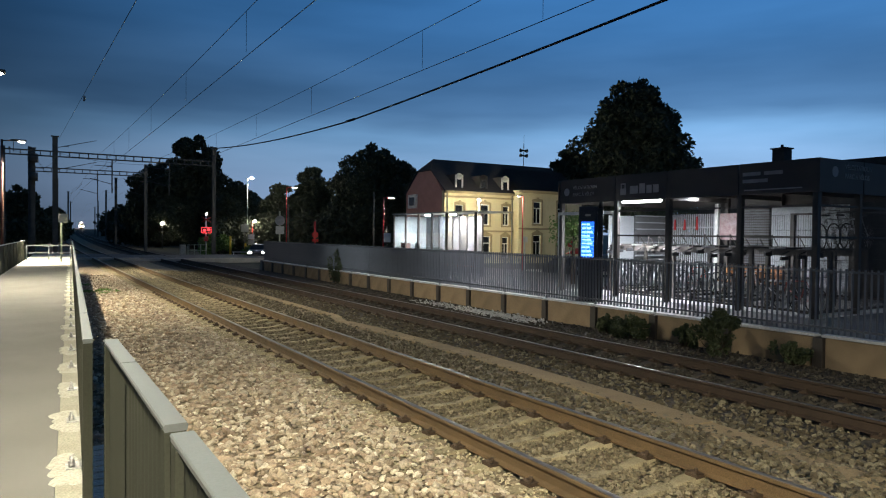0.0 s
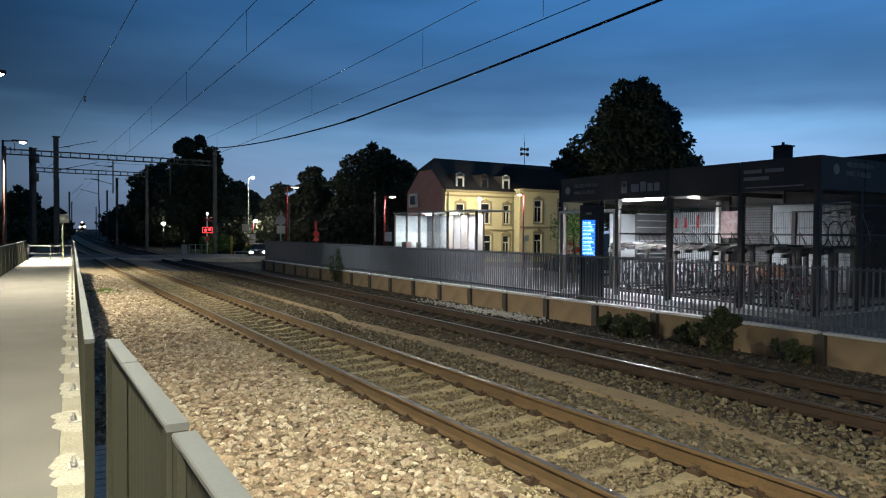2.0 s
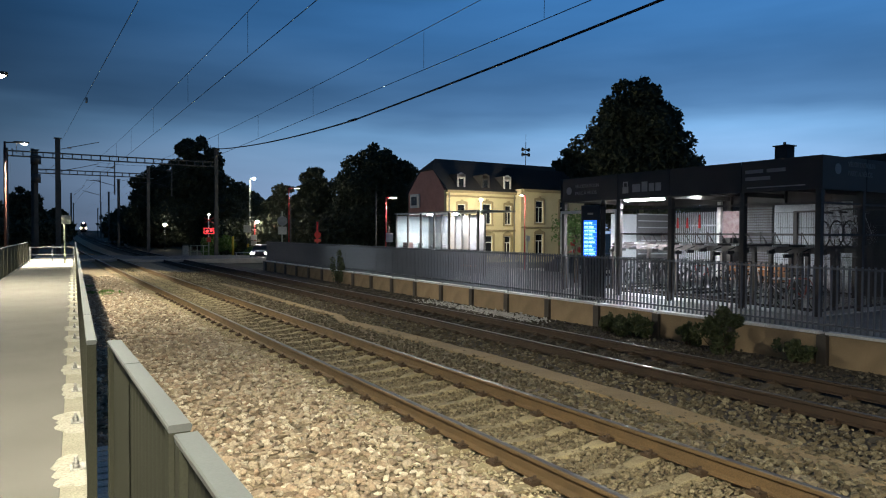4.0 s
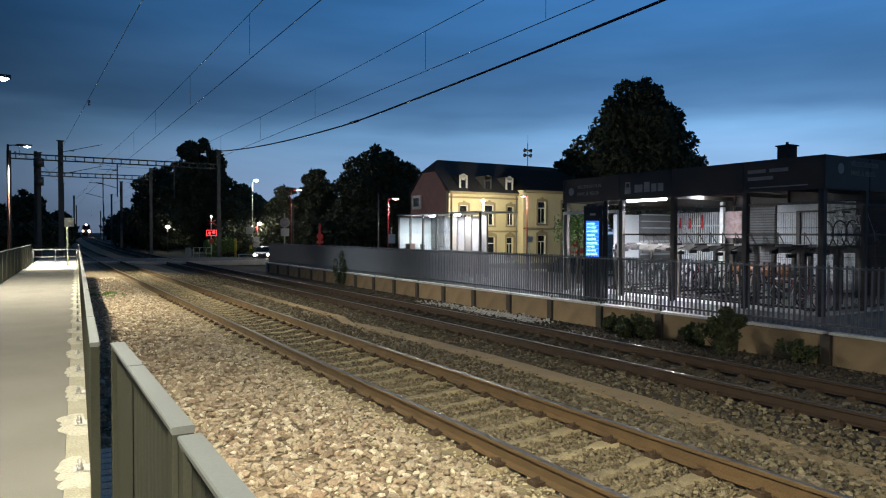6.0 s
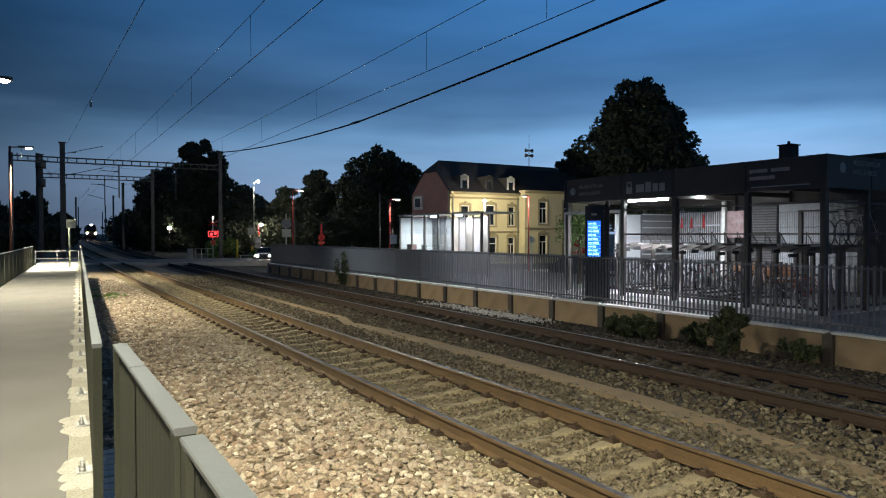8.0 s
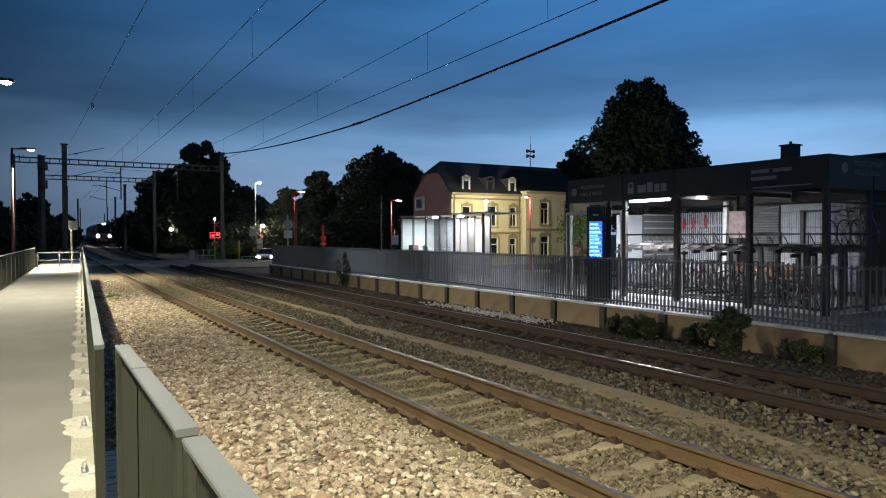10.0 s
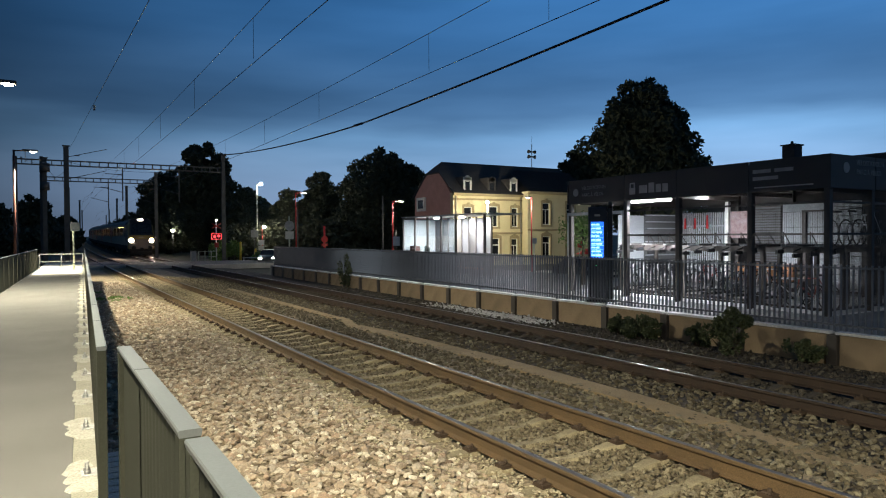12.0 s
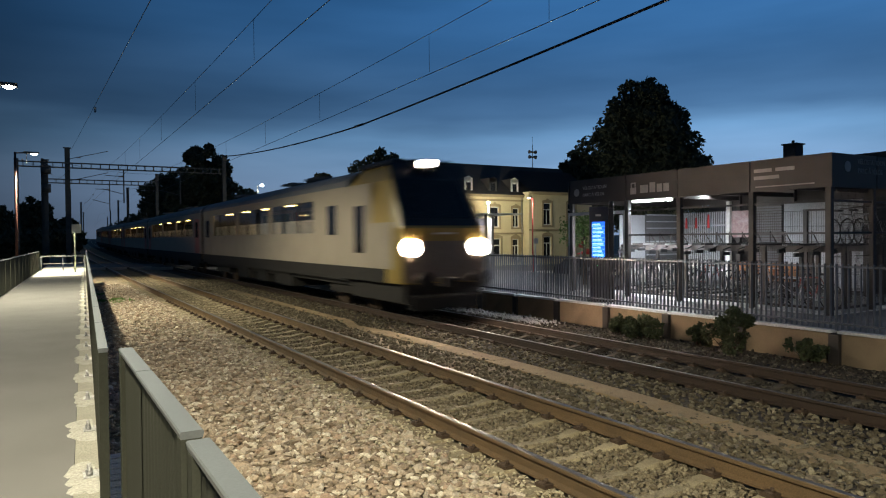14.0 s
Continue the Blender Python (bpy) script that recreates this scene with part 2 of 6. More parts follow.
M_dark = material("anthracite_paint", (0.060, 0.051, 0.046), 0.6, second=(0.045, 0.038, 0.035), scale=2, amount=0.5, bump_scale=90, fine=0.12)
M_blade = material("anthracite_fence_paint", (0.095, 0.102, 0.12), 0.34, second=(0.075, 0.082, 0.096), scale=2, amount=0.5, bump_scale=90, fine=0.1)
M_black = material("black_plastic", (0.012, 0.012, 0.014), 0.45, bump_scale=60, fine=0.1)
M_wall = material("retaining_concrete", (0.28, 0.205, 0.13), 0.92, second=(0.19, 0.14, 0.09), scale=2.2, amount=0.75, bump=0.3, bump_scale=60, piece=0.14)
M_coping = material("coping_stone", (0.60, 0.61, 0.62), 0.8, second=(0.48, 0.48, 0.48), scale=3, amount=0.6, bump=0.2, bump_scale=60)
M_platform = material("platform_slabs", (0.20, 0.196, 0.192), 0.65, second=(0.145, 0.142, 0.138), scale=1.4, amount=0.6, bump=0.2, bump_scale=60)
M_shedfloor = material("shed_floor_concrete", (0.40, 0.40, 0.39), 0.6, second=(0.36, 0.36, 0.35), scale=1.5, amount=0.6, bump=0.15, bump_scale=50)
M_deck = material("crossing_deck", (0.14, 0.13, 0.12), 0.85, second=(0.09, 0.085, 0.08), scale=1.3, amount=0.6, bump=0.2, bump_scale=40)
M_edge = material("crossing_edge_concrete", (0.45, 0.43, 0.39), 0.9, scale=2, amount=0.4, bump_scale=40)
M_mast = material("mast_steel", (0.12, 0.12, 0.115), 0.6, 0.4, second=(0.08, 0.07, 0.06), scale=2, amount=0.6, bump_scale=40)
M_wire = material("copper_wire", (0.06, 0.065, 0.065), 0.5, 0.6, bump_scale=30)
M_cable = material("black_cable_sheath", (0.010, 0.010, 0.012), 0.6, bump_scale=40, fine=0.1)
M_insul = material("brown_insulator", (0.10, 0.05, 0.03), 0.35, bump_scale=40)
M_plaster = material("yellow_plaster", (0.64, 0.57, 0.36), 0.9, second=(0.54, 0.47, 0.28), scale=1.2, amount=0.5, bump=0.2, bump_scale=25, fine=0.1)
M_sandstone = material("sandstone_trim", (0.34, 0.28, 0.17), 0.9, second=(0.26, 0.21, 0.125), scale=4, amount=0.5, bump=0.2, bump_scale=30)
M_brickred = material("rendered_red_gable", (0.56, 0.30, 0.25), 0.92, second=(0.46, 0.24, 0.20), scale=1.6, amount=0.6, bump=0.3, bump_scale=20)
M_slate = material("slate_roof", (0.05, 0.046, 0.046), 0.85, second=(0.036, 0.034, 0.034), scale=3, amount=0.6, bump=0.4, bump_scale=12)
M_white = material("white_frame_paint", (0.75, 0.74, 0.70), 0.5, bump_scale=40, fine=0.06)
M_pane = material("dark_window_glass", (0.015, 0.017, 0.02), 0.08, bump_scale=20, fine=0.1)
M_clear = glass("clear_glass")
M_frost = glass("milky_glass", (0.92, 0.94, 0.96), 0.7, 0.35)
M_red = material("red_pole_paint", (0.50, 0.03, 0.03), 0.45, second=(0.40, 0.025, 0.025), scale=3, amount=0.4, bump_scale=60, fine=0.1)
M_rustpole = material("brown_pole_paint", (0.10, 0.035, 0.028), 0.55, second=(0.07, 0.028, 0.022), scale=3, amount=0.4, bump_scale=60)
M_redsign = material("red_sign_film", (0.55, 0.04, 0.03), 0.5, bump_scale=60, fine=0.06)
M_sign = material("white_sign_film", (0.68, 0.68, 0.64), 0.5, bump_scale=60, fine=0.06)
M_grey = material("grey_sign_back", (0.38, 0.39, 0.37), 0.5, 0.3, bump_scale=60, fine=0.08)
M_greenpole = material("pale_green_pole", (0.42, 0.46, 0.34), 0.6, bump_scale=60)
M_yellow = material("yellow_post_paint", (0.62, 0.42, 0.03), 0.5, bump_scale=60, fine=0.1)
M_bark = material("bark", (0.07, 0.05, 0.035), 0.95, second=(0.04, 0.03, 0.02), scale=5, amount=0.7, bump=0.8, bump_scale=30)
M_leaf = island_material("tree_leaves", [(0.035, 0.043, 0.023), (0.068, 0.076, 0.04), (0.05, 0.058, 0.03)], 0.7, 0)
M_leaf_bush = island_material("bush_leaves", [(0.032, 0.044, 0.016), (0.068, 0.084, 0.032), (0.048, 0.06, 0.024)], 0.65, 0)
M_weed = island_material("weed_leaves", [(0.09, 0.16, 0.03), (0.15, 0.24, 0.06), (0.11, 0.19, 0.04)], 0.65, 0)
M_lettering = material("dull_white_lettering", (0.42, 0.39, 0.38), 0.6, bump_scale=60, fine=0.05)
M_grating = material("pale_grating", (0.70, 0.68, 0.60), 0.6, 0.2, bump_scale=60)
M_trainwhite = material("pale_coach_paint", (0.31, 0.27, 0.215), 0.6, second=(0.25, 0.215, 0.17), scale=1.2, amount=0.5, bump_scale=40, fine=0.06)
M_trainroof = material("grey_coach_roof", (0.15, 0.15, 0.155), 0.6, second=(0.11, 0.11, 0.11), scale=1.5, amount=0.6, bump_scale=30)
M_trainyellow = material("yellow_cab_paint", (0.30, 0.21, 0.05), 0.4, second=(0.24, 0.165, 0.045), scale=1.5, amount=0.4, bump_scale=40, fine=0.06)
M_noselow = material("grey_nose_paint", (0.16, 0.13, 0.10), 0.45, second=(0.12, 0.10, 0.08), scale=1.5, amount=0.5, bump_scale=40)
M_trainred = material("red_door_paint", (0.40, 0.10, 0.07), 0.45, bump_scale=40, fine=0.06)
M_under = material("underframe_black", (0.011, 0.010, 0.009), 0.85, second=(0.018, 0.015, 0.012), scale=3, amount=0.6, bump_scale=30)
M_seat = material("seat_cloth", (0.62, 0.56, 0.50), 0.9, bump_scale=60)
M_interior = material("coach_lining", (0.10, 0.08, 0.065), 0.7, bump_scale=30)
M_screenbezel = material("blue_grey_casing", (0.025, 0.028, 0.040), 0.4, bump_scale=50, fine=0.1)
M_tyre = material("tyre_rubber", (0.045, 0.045, 0.045), 0.8, bump_scale=60)
M_bikegrey = material("bike_grey_paint", (0.50, 0.50, 0.52), 0.35, 0.6, bump_scale=60, piece=0.4)
M_bikered = material("bike_red_paint", (0.26, 0.045, 0.035), 0.4, bump_scale=60)
M_panel = material("white_mesh_panel", (0.34, 0.355, 0.37), 0.6, second=(0.27, 0.285, 0.30), scale=1.5, amount=0.4, bump_scale=40)
M_backpanel = material("grey_back_panel", (0.11, 0.11, 0.115), 0.6, second=(0.08, 0.08, 0.085), scale=1.5, amount=0.4, bump_scale=40)
M_poster = material("poster_print", (0.24, 0.15, 0.15), 0.6, second=(0.34, 0.27, 0.27), scale=5, amount=0.9, bump_scale=40)
M_carpaint = material("dark_car_paint", (0.03, 0.035, 0.045), 0.3, 0.3, bump_scale=40, fine=0.05)
M_timber = material("timber_board", (0.36, 0.17, 0.08), 0.7, second=(0.26, 0.11, 0.05), scale=4, amount=0.6, bump_scale=40)

E_lamp = glow("lamp_white", (1.0, 0.95, 0.82), 60)
E_lampfar = glow("lamp_far_white", (1.0, 0.90, 0.74), 22)
E_lampcool = glow("lamp_cool_white", (0.86, 0.93, 1.0), 26)
E_head = glow("headlight", (1.0, 0.78, 0.60), 500)
E_warm = glow("coach_lamp_warm", (1.0, 0.60, 0.22), 20)
E_screen = glow("display_blue", (0.02, 0.16, 1.0), 1.5)
E_text = glow("display_text", (0.35, 0.75, 1.0), 2.2)
E_red = glow("signal_red", (1.0, 0.06, 0.07), 2.2)
E_redtail = glow("tail_lamp_red", (1.0, 0.10, 0.05), 2.0)
E_green = glow("pilot_green", (0.1, 1.0, 0.3), 3)

# ---- ground ----
bm = bmesh.new()
xs = [-2500, -600, -150, -40, -12, 0, 12, 25, 45, 80, 160, 600, 2500]
ysg = [-600, -150, -30, 0, 30, 60, 90, 100, 150, 220, 320, 600, 1200, 3000]
gv = [[bm.verts.new((x, y, -0.45 + rise(y))) for y in ysg] for x in xs]
for i in range(len(xs) - 1):
    for j in range(len(ysg) - 1):
        bm.faces.new((gv[i][j], gv[i + 1][j], gv[i + 1][j + 1], gv[i][j + 1]))
tagged(part("ground", bm, M_ground), "dark bare earth and rough grass beside the railway", "ground", kind="structure")

# ballast bed with shoulders, one sheet under both tracks
ys_far = steps(-12, 60, 1.0) + steps(64, 340, 6) + steps(360, 900, 40)
bed_profile = [(-0.10, -0.50), (0.30, -0.16), (1.1, -0.06), (3.1, -0.045), (3.5, -0.075), (3.89, -0.085), (4.09, -0.115), (4.74, -0.132), (5.38, -0.112), (5.57, -0.075), (6.2, -0.06), (6.7, -0.13), (7.7, -0.20), (8.75, -0.22), (8.95, -0.285), (9.6, -0.295), (10.25, -0.285), (10.45, -0.23), (11.3, -0.24), (12.2, -0.30), (13.4, -0.36), (13.6, -0.50)]
tagged(part("ballast_bed", sweep([p for p in bed_profile if p[0] < 8.0], ys_far, bend, close=False), M_bed), "pale brown stone ballast bed under the first track", "ballast", kind="structure")
tagged(part("soiled_ballast_bed", sweep([p for p in bed_profile if p[0] > 7.6], ys_far, bend, close=False), M_bed_dark), "soiled ballast bed under the platform track, coloured darker for the weaker light", "ballast", kind="structure")


# ---- rails and sleepers ----
RAIL = [(-0.075, -0.172), (-0.075, -0.160), (-0.012, -0.142), (-0.010, -0.050), (-0.036, -0.036), (-0.036, -0.008), (-0.028, 0.0),
        (0.028, 0.0), (0.036, -0.008), (0.036, -0.036), (0.010, -0.050), (0.012, -0.142), (0.075, -0.160), (0.075, -0.172)]


def railway_track(centre, lift, label, rust, concrete):
    root = thing("railway_track", label, "railway track", "railway tracks", pose(0, 0, lift))
    for side in (-0.7525, 0.7525):
        rail = part("rail", sweep(RAIL, ys_far, lambda y, s=side: centre + s + bend(y)), rust, root)
        crown = [(-0.031, 0.0), (-0.029, 0.0035), (-0.010, 0.006), (0.010, 0.006), (0.029, 0.0035), (0.031, 0.0)]
        part("running_surface", sweep(crown, ys_far, lambda y, s=side: centre + s + bend(y)), M_rail_top, rail, "worn bright running surface of the rail")
    # concrete sleeper, waisted in the middle
    bm = bmesh.new()
    prof = [(-1.26, 0.13, 0.20), (-0.98, 0.14, 0.215), (-0.50, 0.135, 0.215), (-0.30, 0.115, 0.175), (0.30, 0.115, 0.175), (0.50, 0.135, 0.215), (0.98, 0.14, 0.215), (1.26, 0.13, 0.20)]
    rings = []
    for x, w, h in prof:
        rings.append([bm.verts.new((x, sy * w * k, zz)) for sy, k, zz in ((-1, 1, -0.40), (-1, 0.52, h - 0.40), (1, 0.52, h - 0.40), (1, 1, -0.40))])
    for a, b in zip(rings, rings[1:]):
        for k in range(3):
            bm.faces.new((a[k], a[k + 1], b[k + 1], b[k]))
    bm.faces.new(rings[0])
    bm.faces.new(rings[-1][::-1])
    bmesh.ops.recalc_face_normals(bm, faces=bm.faces[:])
    first = part("sleeper", bm, concrete, root)
    bm = box(-0.055, 0.055, -0.07, 0.07, -0.19, -0.150)
    tube((0.02, -0.04, -0.155), (0.02, 0.04, -0.155), 0.022, n=8, bm=bm)
    tube((-0.02, 0.0, -0.16), (-0.02, 0.0, -0.115), 0.018, n=6, bm=bm)
    clip = part("rail_clip", bm, M_clip, root)
    y, k = -3.0, 0
    while y < 78:
        m = pose(centre + bend(y) + random.uniform(-0.01, 0.01), y + random.uniform(-0.015, 0.015), random.uniform(-0.006, 0.006), 0, 0, random.uniform(-0.5, 0.5))
        if k == 0:
            first.matrix_basis = m
        else:
            again(first, root, m)
        if y < 27:
            for s in (-0.7525, 0.7525):
                for q in (-0.115, 0.115):
                    mm = pose(centre + bend(y) + s + q, y, 0, 0, 0, 0 if q > 0 else 180)
                    if k == 0 and s < 0 and q < 0:
                        clip.matrix_basis = mm
                    else:
                        again(clip, root, mm)
        y += 0.6
        k += 1
    return root


railway_track(4.74, 0.13, "rusty steel railway track on concrete sleepers in pale ballast", M_rust, M_sleeper)
railway_track(9.60, -0.01, "rusty railway track on soiled sleepers beside the platform, darkened for weaker light", M_rust_dark, M_sleeper_dark)


# ---- loose stones ----
def stones(name, label, mat, count, place, size, squash=0.7):
    """Angular stones, each a jittered twelve-cornered lump; place() gives (x, y, z)."""
    g = (1 + 5 ** 0.5) / 2
    base = np.array([(-1, g, 0), (1, g, 0), (-1, -g, 0), (1, -g, 0), (0, -1, g), (0, 1, g), (0, -1, -g), (0, 1, -g), (g, 0, -1), (g, 0, 1), (-g, 0, -1), (-g, 0, 1)], float) / 1.9
    tri = np.array([(0, 11, 5), (0, 5, 1), (0, 1, 7), (0, 7, 10), (0, 10, 11), (1, 5, 9), (5, 11, 4), (11, 10, 2), (10, 7, 6), (7, 1, 8), (3, 9, 4), (3, 4, 2), (3, 2, 6), (3, 6, 8), (3, 8, 9), (4, 9, 5), (2, 4, 11), (6, 2, 10), (8, 6, 7), (9, 8, 1)])
    rng = np.random.default_rng(len(name) * 7 + count)
    at = np.array([place(rng) for _ in range(count)])
    sz = rng.uniform(size[0], size[1], count) * rng.choice([1.0, 1.0, 1.0, 1.35], count)
    v = base[None] * rng.uniform(0.62, 1.22, (count, 12, 1)) + rng.normal(0, 0.13, (count, 12, 3))
    v *= rng.uniform([0.75, 0.75, squash * 0.7], [1.3, 1.1, squash * 1.2], (count, 1, 3))
    an, ti = rng.uniform(0, 6.283, count), rng.normal(0, 0.45, count)
    c, s, c2, s2 = np.cos(an), np.sin(an), np.cos(ti), np.sin(ti)
    x, y, z = v[..., 0], v[..., 1], v[..., 2]
    y, z = y * c2[:, None] - z * s2[:, None], y * s2[:, None] + z * c2[:, None]
    x, y = x * c[:, None] - y * s[:, None], x * s[:, None] + y * c[:, None]
    v = np.stack([x, y, z], -1) * sz[:, None, None] + at[:, None, :]
    t = (tri[None] + (np.arange(count) * 12)[:, None, None]).reshape(-1, 3)
    ob = raw_mesh(name, v.reshape(-1, 3).tolist(), t.tolist(), mat)
    return tagged(ob, label, "ballast", kind="stuff")


def bed_height(x):
    for (x0, z0), (x1, z1) in zip(bed_profile, bed_profile[1:]):
        if x0 <= x <= x1:
            return z0 + (z1 - z0) * (x - x0) / (x1 - x0)
    return -0.4


def strip(x0, x1, y0, y1, near=1.0, up=0.01):
    """Scatter between two lines; near above 1 crowds the stones towards y0."""
    def place(rng):
        y = y0 + (y1 - y0) * rng.random() ** near
        x = rng.uniform(x0, x1)
        return x + bend(y), y, bed_height(x) + up + abs(rng.normal(0, 0.012))
    return place


stones("shoulder_ballast", "pale brown angular ballast stones lit by the path lamps", M_stone, 27000, strip(0.15, 3.60, 1.0, 38, 2.0), (0.021, 0.052), 0.58)
stones("crib_ballast", "dusty ballast stones between the sleepers", M_stone_crib, 24000, strip(4.0, 5.48, 2, 48, 1.7, 0.012), (0.011, 0.029))
# from the middle outwards the stones' colours carry the falling light as well
stones("middle_ballast", "soiled ballast stones between the two tracks, toned down for weaker light", M_stone_old, 15000, strip(5.58, 8.75, 1.5, 42, 1.6), (0.018, 0.044))
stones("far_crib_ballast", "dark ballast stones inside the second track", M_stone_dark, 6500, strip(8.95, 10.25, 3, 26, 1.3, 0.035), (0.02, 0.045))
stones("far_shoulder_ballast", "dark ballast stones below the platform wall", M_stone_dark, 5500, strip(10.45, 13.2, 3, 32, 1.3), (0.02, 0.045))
stones("pale_gravel", "heap of pale gravel below the platform wall", M_stone_pale, 1500, lambda rng: (rng.normal(12.3, 0.26), rng.triangular(14.6, 16.5, 22.5), -0.30 + abs(rng.normal(0, 0.03))), (0.015, 0.04))

stones("sandy_grit", "fine sandy grit along the near rail", M_grit, 5200, strip(3.0, 3.93, 1.5, 24, 1.5, 0.012), (0.010, 0.024), 0.6)

# concrete cable trough between the tracks, lid by lid
trough = tagged(new("cable_trough"), "sandy concrete cable trough with lids between the tracks", "cable trough")
lid = part("trough_lid", box(-0.23, 0.23, -0.5, 0.5, -0.25, -0.115, 0.012), M_trough, trough)
trough_y, trough_x = (1.0, 3.4, 5.0, 7.0, 10.0, 14.5, 16.5, 18.0, 32.0), (6.55, 6.88, 7.07, 7.27, 7.38, 7.22, 7.02, 7.34, 7.34)
for i in range(30):
    y = 2.0 + i * 1.0
    x = float(np.interp(y, trough_y, trough_x)) + bend(y)
    turn = -math.degrees(math.atan((float(np.interp(y + 0.5, trough_y, trough_x)) - float(np.interp(y - 0.5, trough_y, trough_x)))))
    m = pose(x + random.uniform(-0.01, 0.01), y, random.uniform(-0.008, 0.004), 0, 0, turn + random.uniform(-0.5, 0.5))
    if i == 0:
        lid.matrix_basis = m
    else:
        again(lid, trough, m @ Matrix.Diagonal((1.0 if y < 17 else 0.6, 1, 1, 1)))


# ---- path on the left, with its fences ----
def path_x(y):
    """The line of the path's fence."""
    return 0.075 + 0.049 * y


ys_path = steps(-8, 34.0, 2.0)
PATH_Z = 0.65
tagged(part("path", sweep([(-2.15, -0.5), (-2.15, PATH_Z), (-0.16, PATH_Z), (-0.16, -0.5)], ys_path, path_x), M_asphalt), "smooth grey asphalt platform path", "path", kind="structure")
tagged(part("path_kerb", sweep([(-0.157, -0.5), (-0.157, PATH_Z + 0.006), (0.02, PATH_Z + 0.006), (0.02, -0.5)], ys_path, path_x), M_kerb), "pale concrete edge along the platform path", "kerb", kind="structure")
# beyond the fence's end the path drops as a ramp to the road
tagged(part("path_ramp", sweep([(-2.15, -0.5), (-2.15, PATH_Z - 0.02), (0.02, PATH_Z - 0.02), (0.02, -0.5)], [34.004, 38, 43, 50], path_x), M_landing), "pale concrete end of the path flooded by a lamp", "path", kind="structure")


FENCE_POSTS = [3.82] + [5.0 + 1.22 * i for i in range(28)]


def mortar_pads():
    """A spilled pad of several lobes round each base plate."""
    bm = bmesh.new()
    rng = random.Random(4)
    for post_y in FENCE_POSTS:
        for q in range(3):
            r = rng.uniform(0.085, 0.12)
            cx, cy = path_x(post_y) - rng.uniform(0.075, 0.105), post_y - 0.17 + q * 0.17 + rng.uniform(-0.05, 0.05)
            n = 20
            top, ring = [], []
            for k in range(n):
                a = 2 * math.pi * k / n
                rr = r * (1 + 0.16 * math.sin(a * 3 + post_y * 7) + 0.08 * math.sin(a * 5 + post_y * 3) + rng.uniform(-0.06, 0.06))
                x = min(cx + rr * math.cos(a), path_x(post_y) - 0.01)
                yy = cy + rr * math.sin(a) * 1.7
                ring.append(bm.verts.new((x, yy, PATH_Z + 0.002)))
                top.append(bm.verts.new((cx + (x - cx) * 0.82, cy + (yy - cy) * 0.85, PATH_Z + 0.012 + 0.002 * q)))
            for k in range(n):
                bm.faces.new((ring[k], ring[(k + 1) % n], top[(k + 1) % n], top[k]))
            bm.faces.new(top)
    return tagged(part("mortar_pads", bm, M_mortar), "spilled pale mortar round the fence's base plates", "mortar", kind="stuff")


mortar_pads()


def sheet_fence(y0, y1, x_of, z0, z1, foot, label, joints, half=0.033, lip=0.022):
    """A fence of upright corrugated sheet with a flat folded cap; z0, z1: the cap's height at both ends."""
    root = thing("path_fence", label, "fence", "path fences")
    zc = lambda y: z0 + (z1 - z0) * (y - y0) / (y1 - y0)
    cuts = [y0] + joints + [y1]
    for a, b in zip(cuts, cuts[1:]):
        a2, b2 = a + (0.006 if a != y0 else 0), b - (0.006 if b != y1 else 0)
        bm = bmesh.new()
        rings = []
        for y in (a2, b2):
            x, z = x_of(y), zc(y)
            rings.append([bm.verts.new((x + px, y, z + pz)) for px, pz in ((-half + 0.003, -lip), (-half, -0.005), (-half + 0.004, 0.0), (half - 0.004, 0.0), (half, -0.005), (half - 0.003, -lip))])
        for k in range(6):
            bm.faces.new((rings[0][k], rings[0][(k + 1) % 6], rings[1][(k + 1) % 6], rings[1][k]))
        bm.faces.new(rings[0])
        bm.faces.new(rings[1][::-1])
        bmesh.ops.recalc_face_normals(bm, faces=bm.faces[:])
        part("cap", bm, M_cap, root, "light grey folded cap")
        # corrugated sheet below
        bm = bmesh.new()
        n = int((b2 - a2) / 0.022)
        prev = None
        for i in range(n + 1):
            y = a2 + 0.02 + (b2 - a2 - 0.04) * i / n
            off = (0.0028 if i % 4 in (0, 1) else -0.0016) if a < 2.9 or a > 3.5 else 0.0
            x = x_of(y) - 0.004
            col = [bm.verts.new((x + s, y, z)) for s, z in ((off - 0.006, foot), (off - 0.006, zc(y) - lip - 0.001), (off + 0.006, zc(y) - lip - 0.001), (off + 0.006, foot))]
            if prev:
                for k in range(4):
                    bm.faces.new((prev[k], prev[(k + 1) % 4], col[(k + 1) % 4], col[k]))
            prev = col
        bmesh.ops.recalc_face_normals(bm, faces=bm.faces[:])
        part("sheet", bm, M_fence, root)
    for y in cuts:
        y = min(max(y, y0 + 0.035), y1 - 0.035)
        inset = 0.002 - half if y in (y0 + 0.035, y1 - 0.035) else 0.012
        part("post", box(x_of(y) + inset, x_of(y) + half - 0.003, y - 0.03, y + 0.03, foot - 0.02, zc(y) - lip - 0.001, 0.004), M_fence, root)
        bp = part("base_plate", box(x_of(y) - 0.105, x_of(y) + 0.05, y - 0.07, y + 0.07, foot - 0.02, foot - 0.006, 0.003), M_steel, root)
        for q in (-0.035, 0.035):
            part("bolt", tube((x_of(y) - 0.070, y + q, foot - 0.006), (x_of(y) - 0.070, y + q, foot + 0.05), 0.012, n=6), M_steel, bp)
            part("nut", tube((x_of(y) - 0.070, y + q, foot - 0.006), (x_of(y) - 0.070, y + q, foot + 0.016), 0.021, n=6), M_steel, bp)
    return root


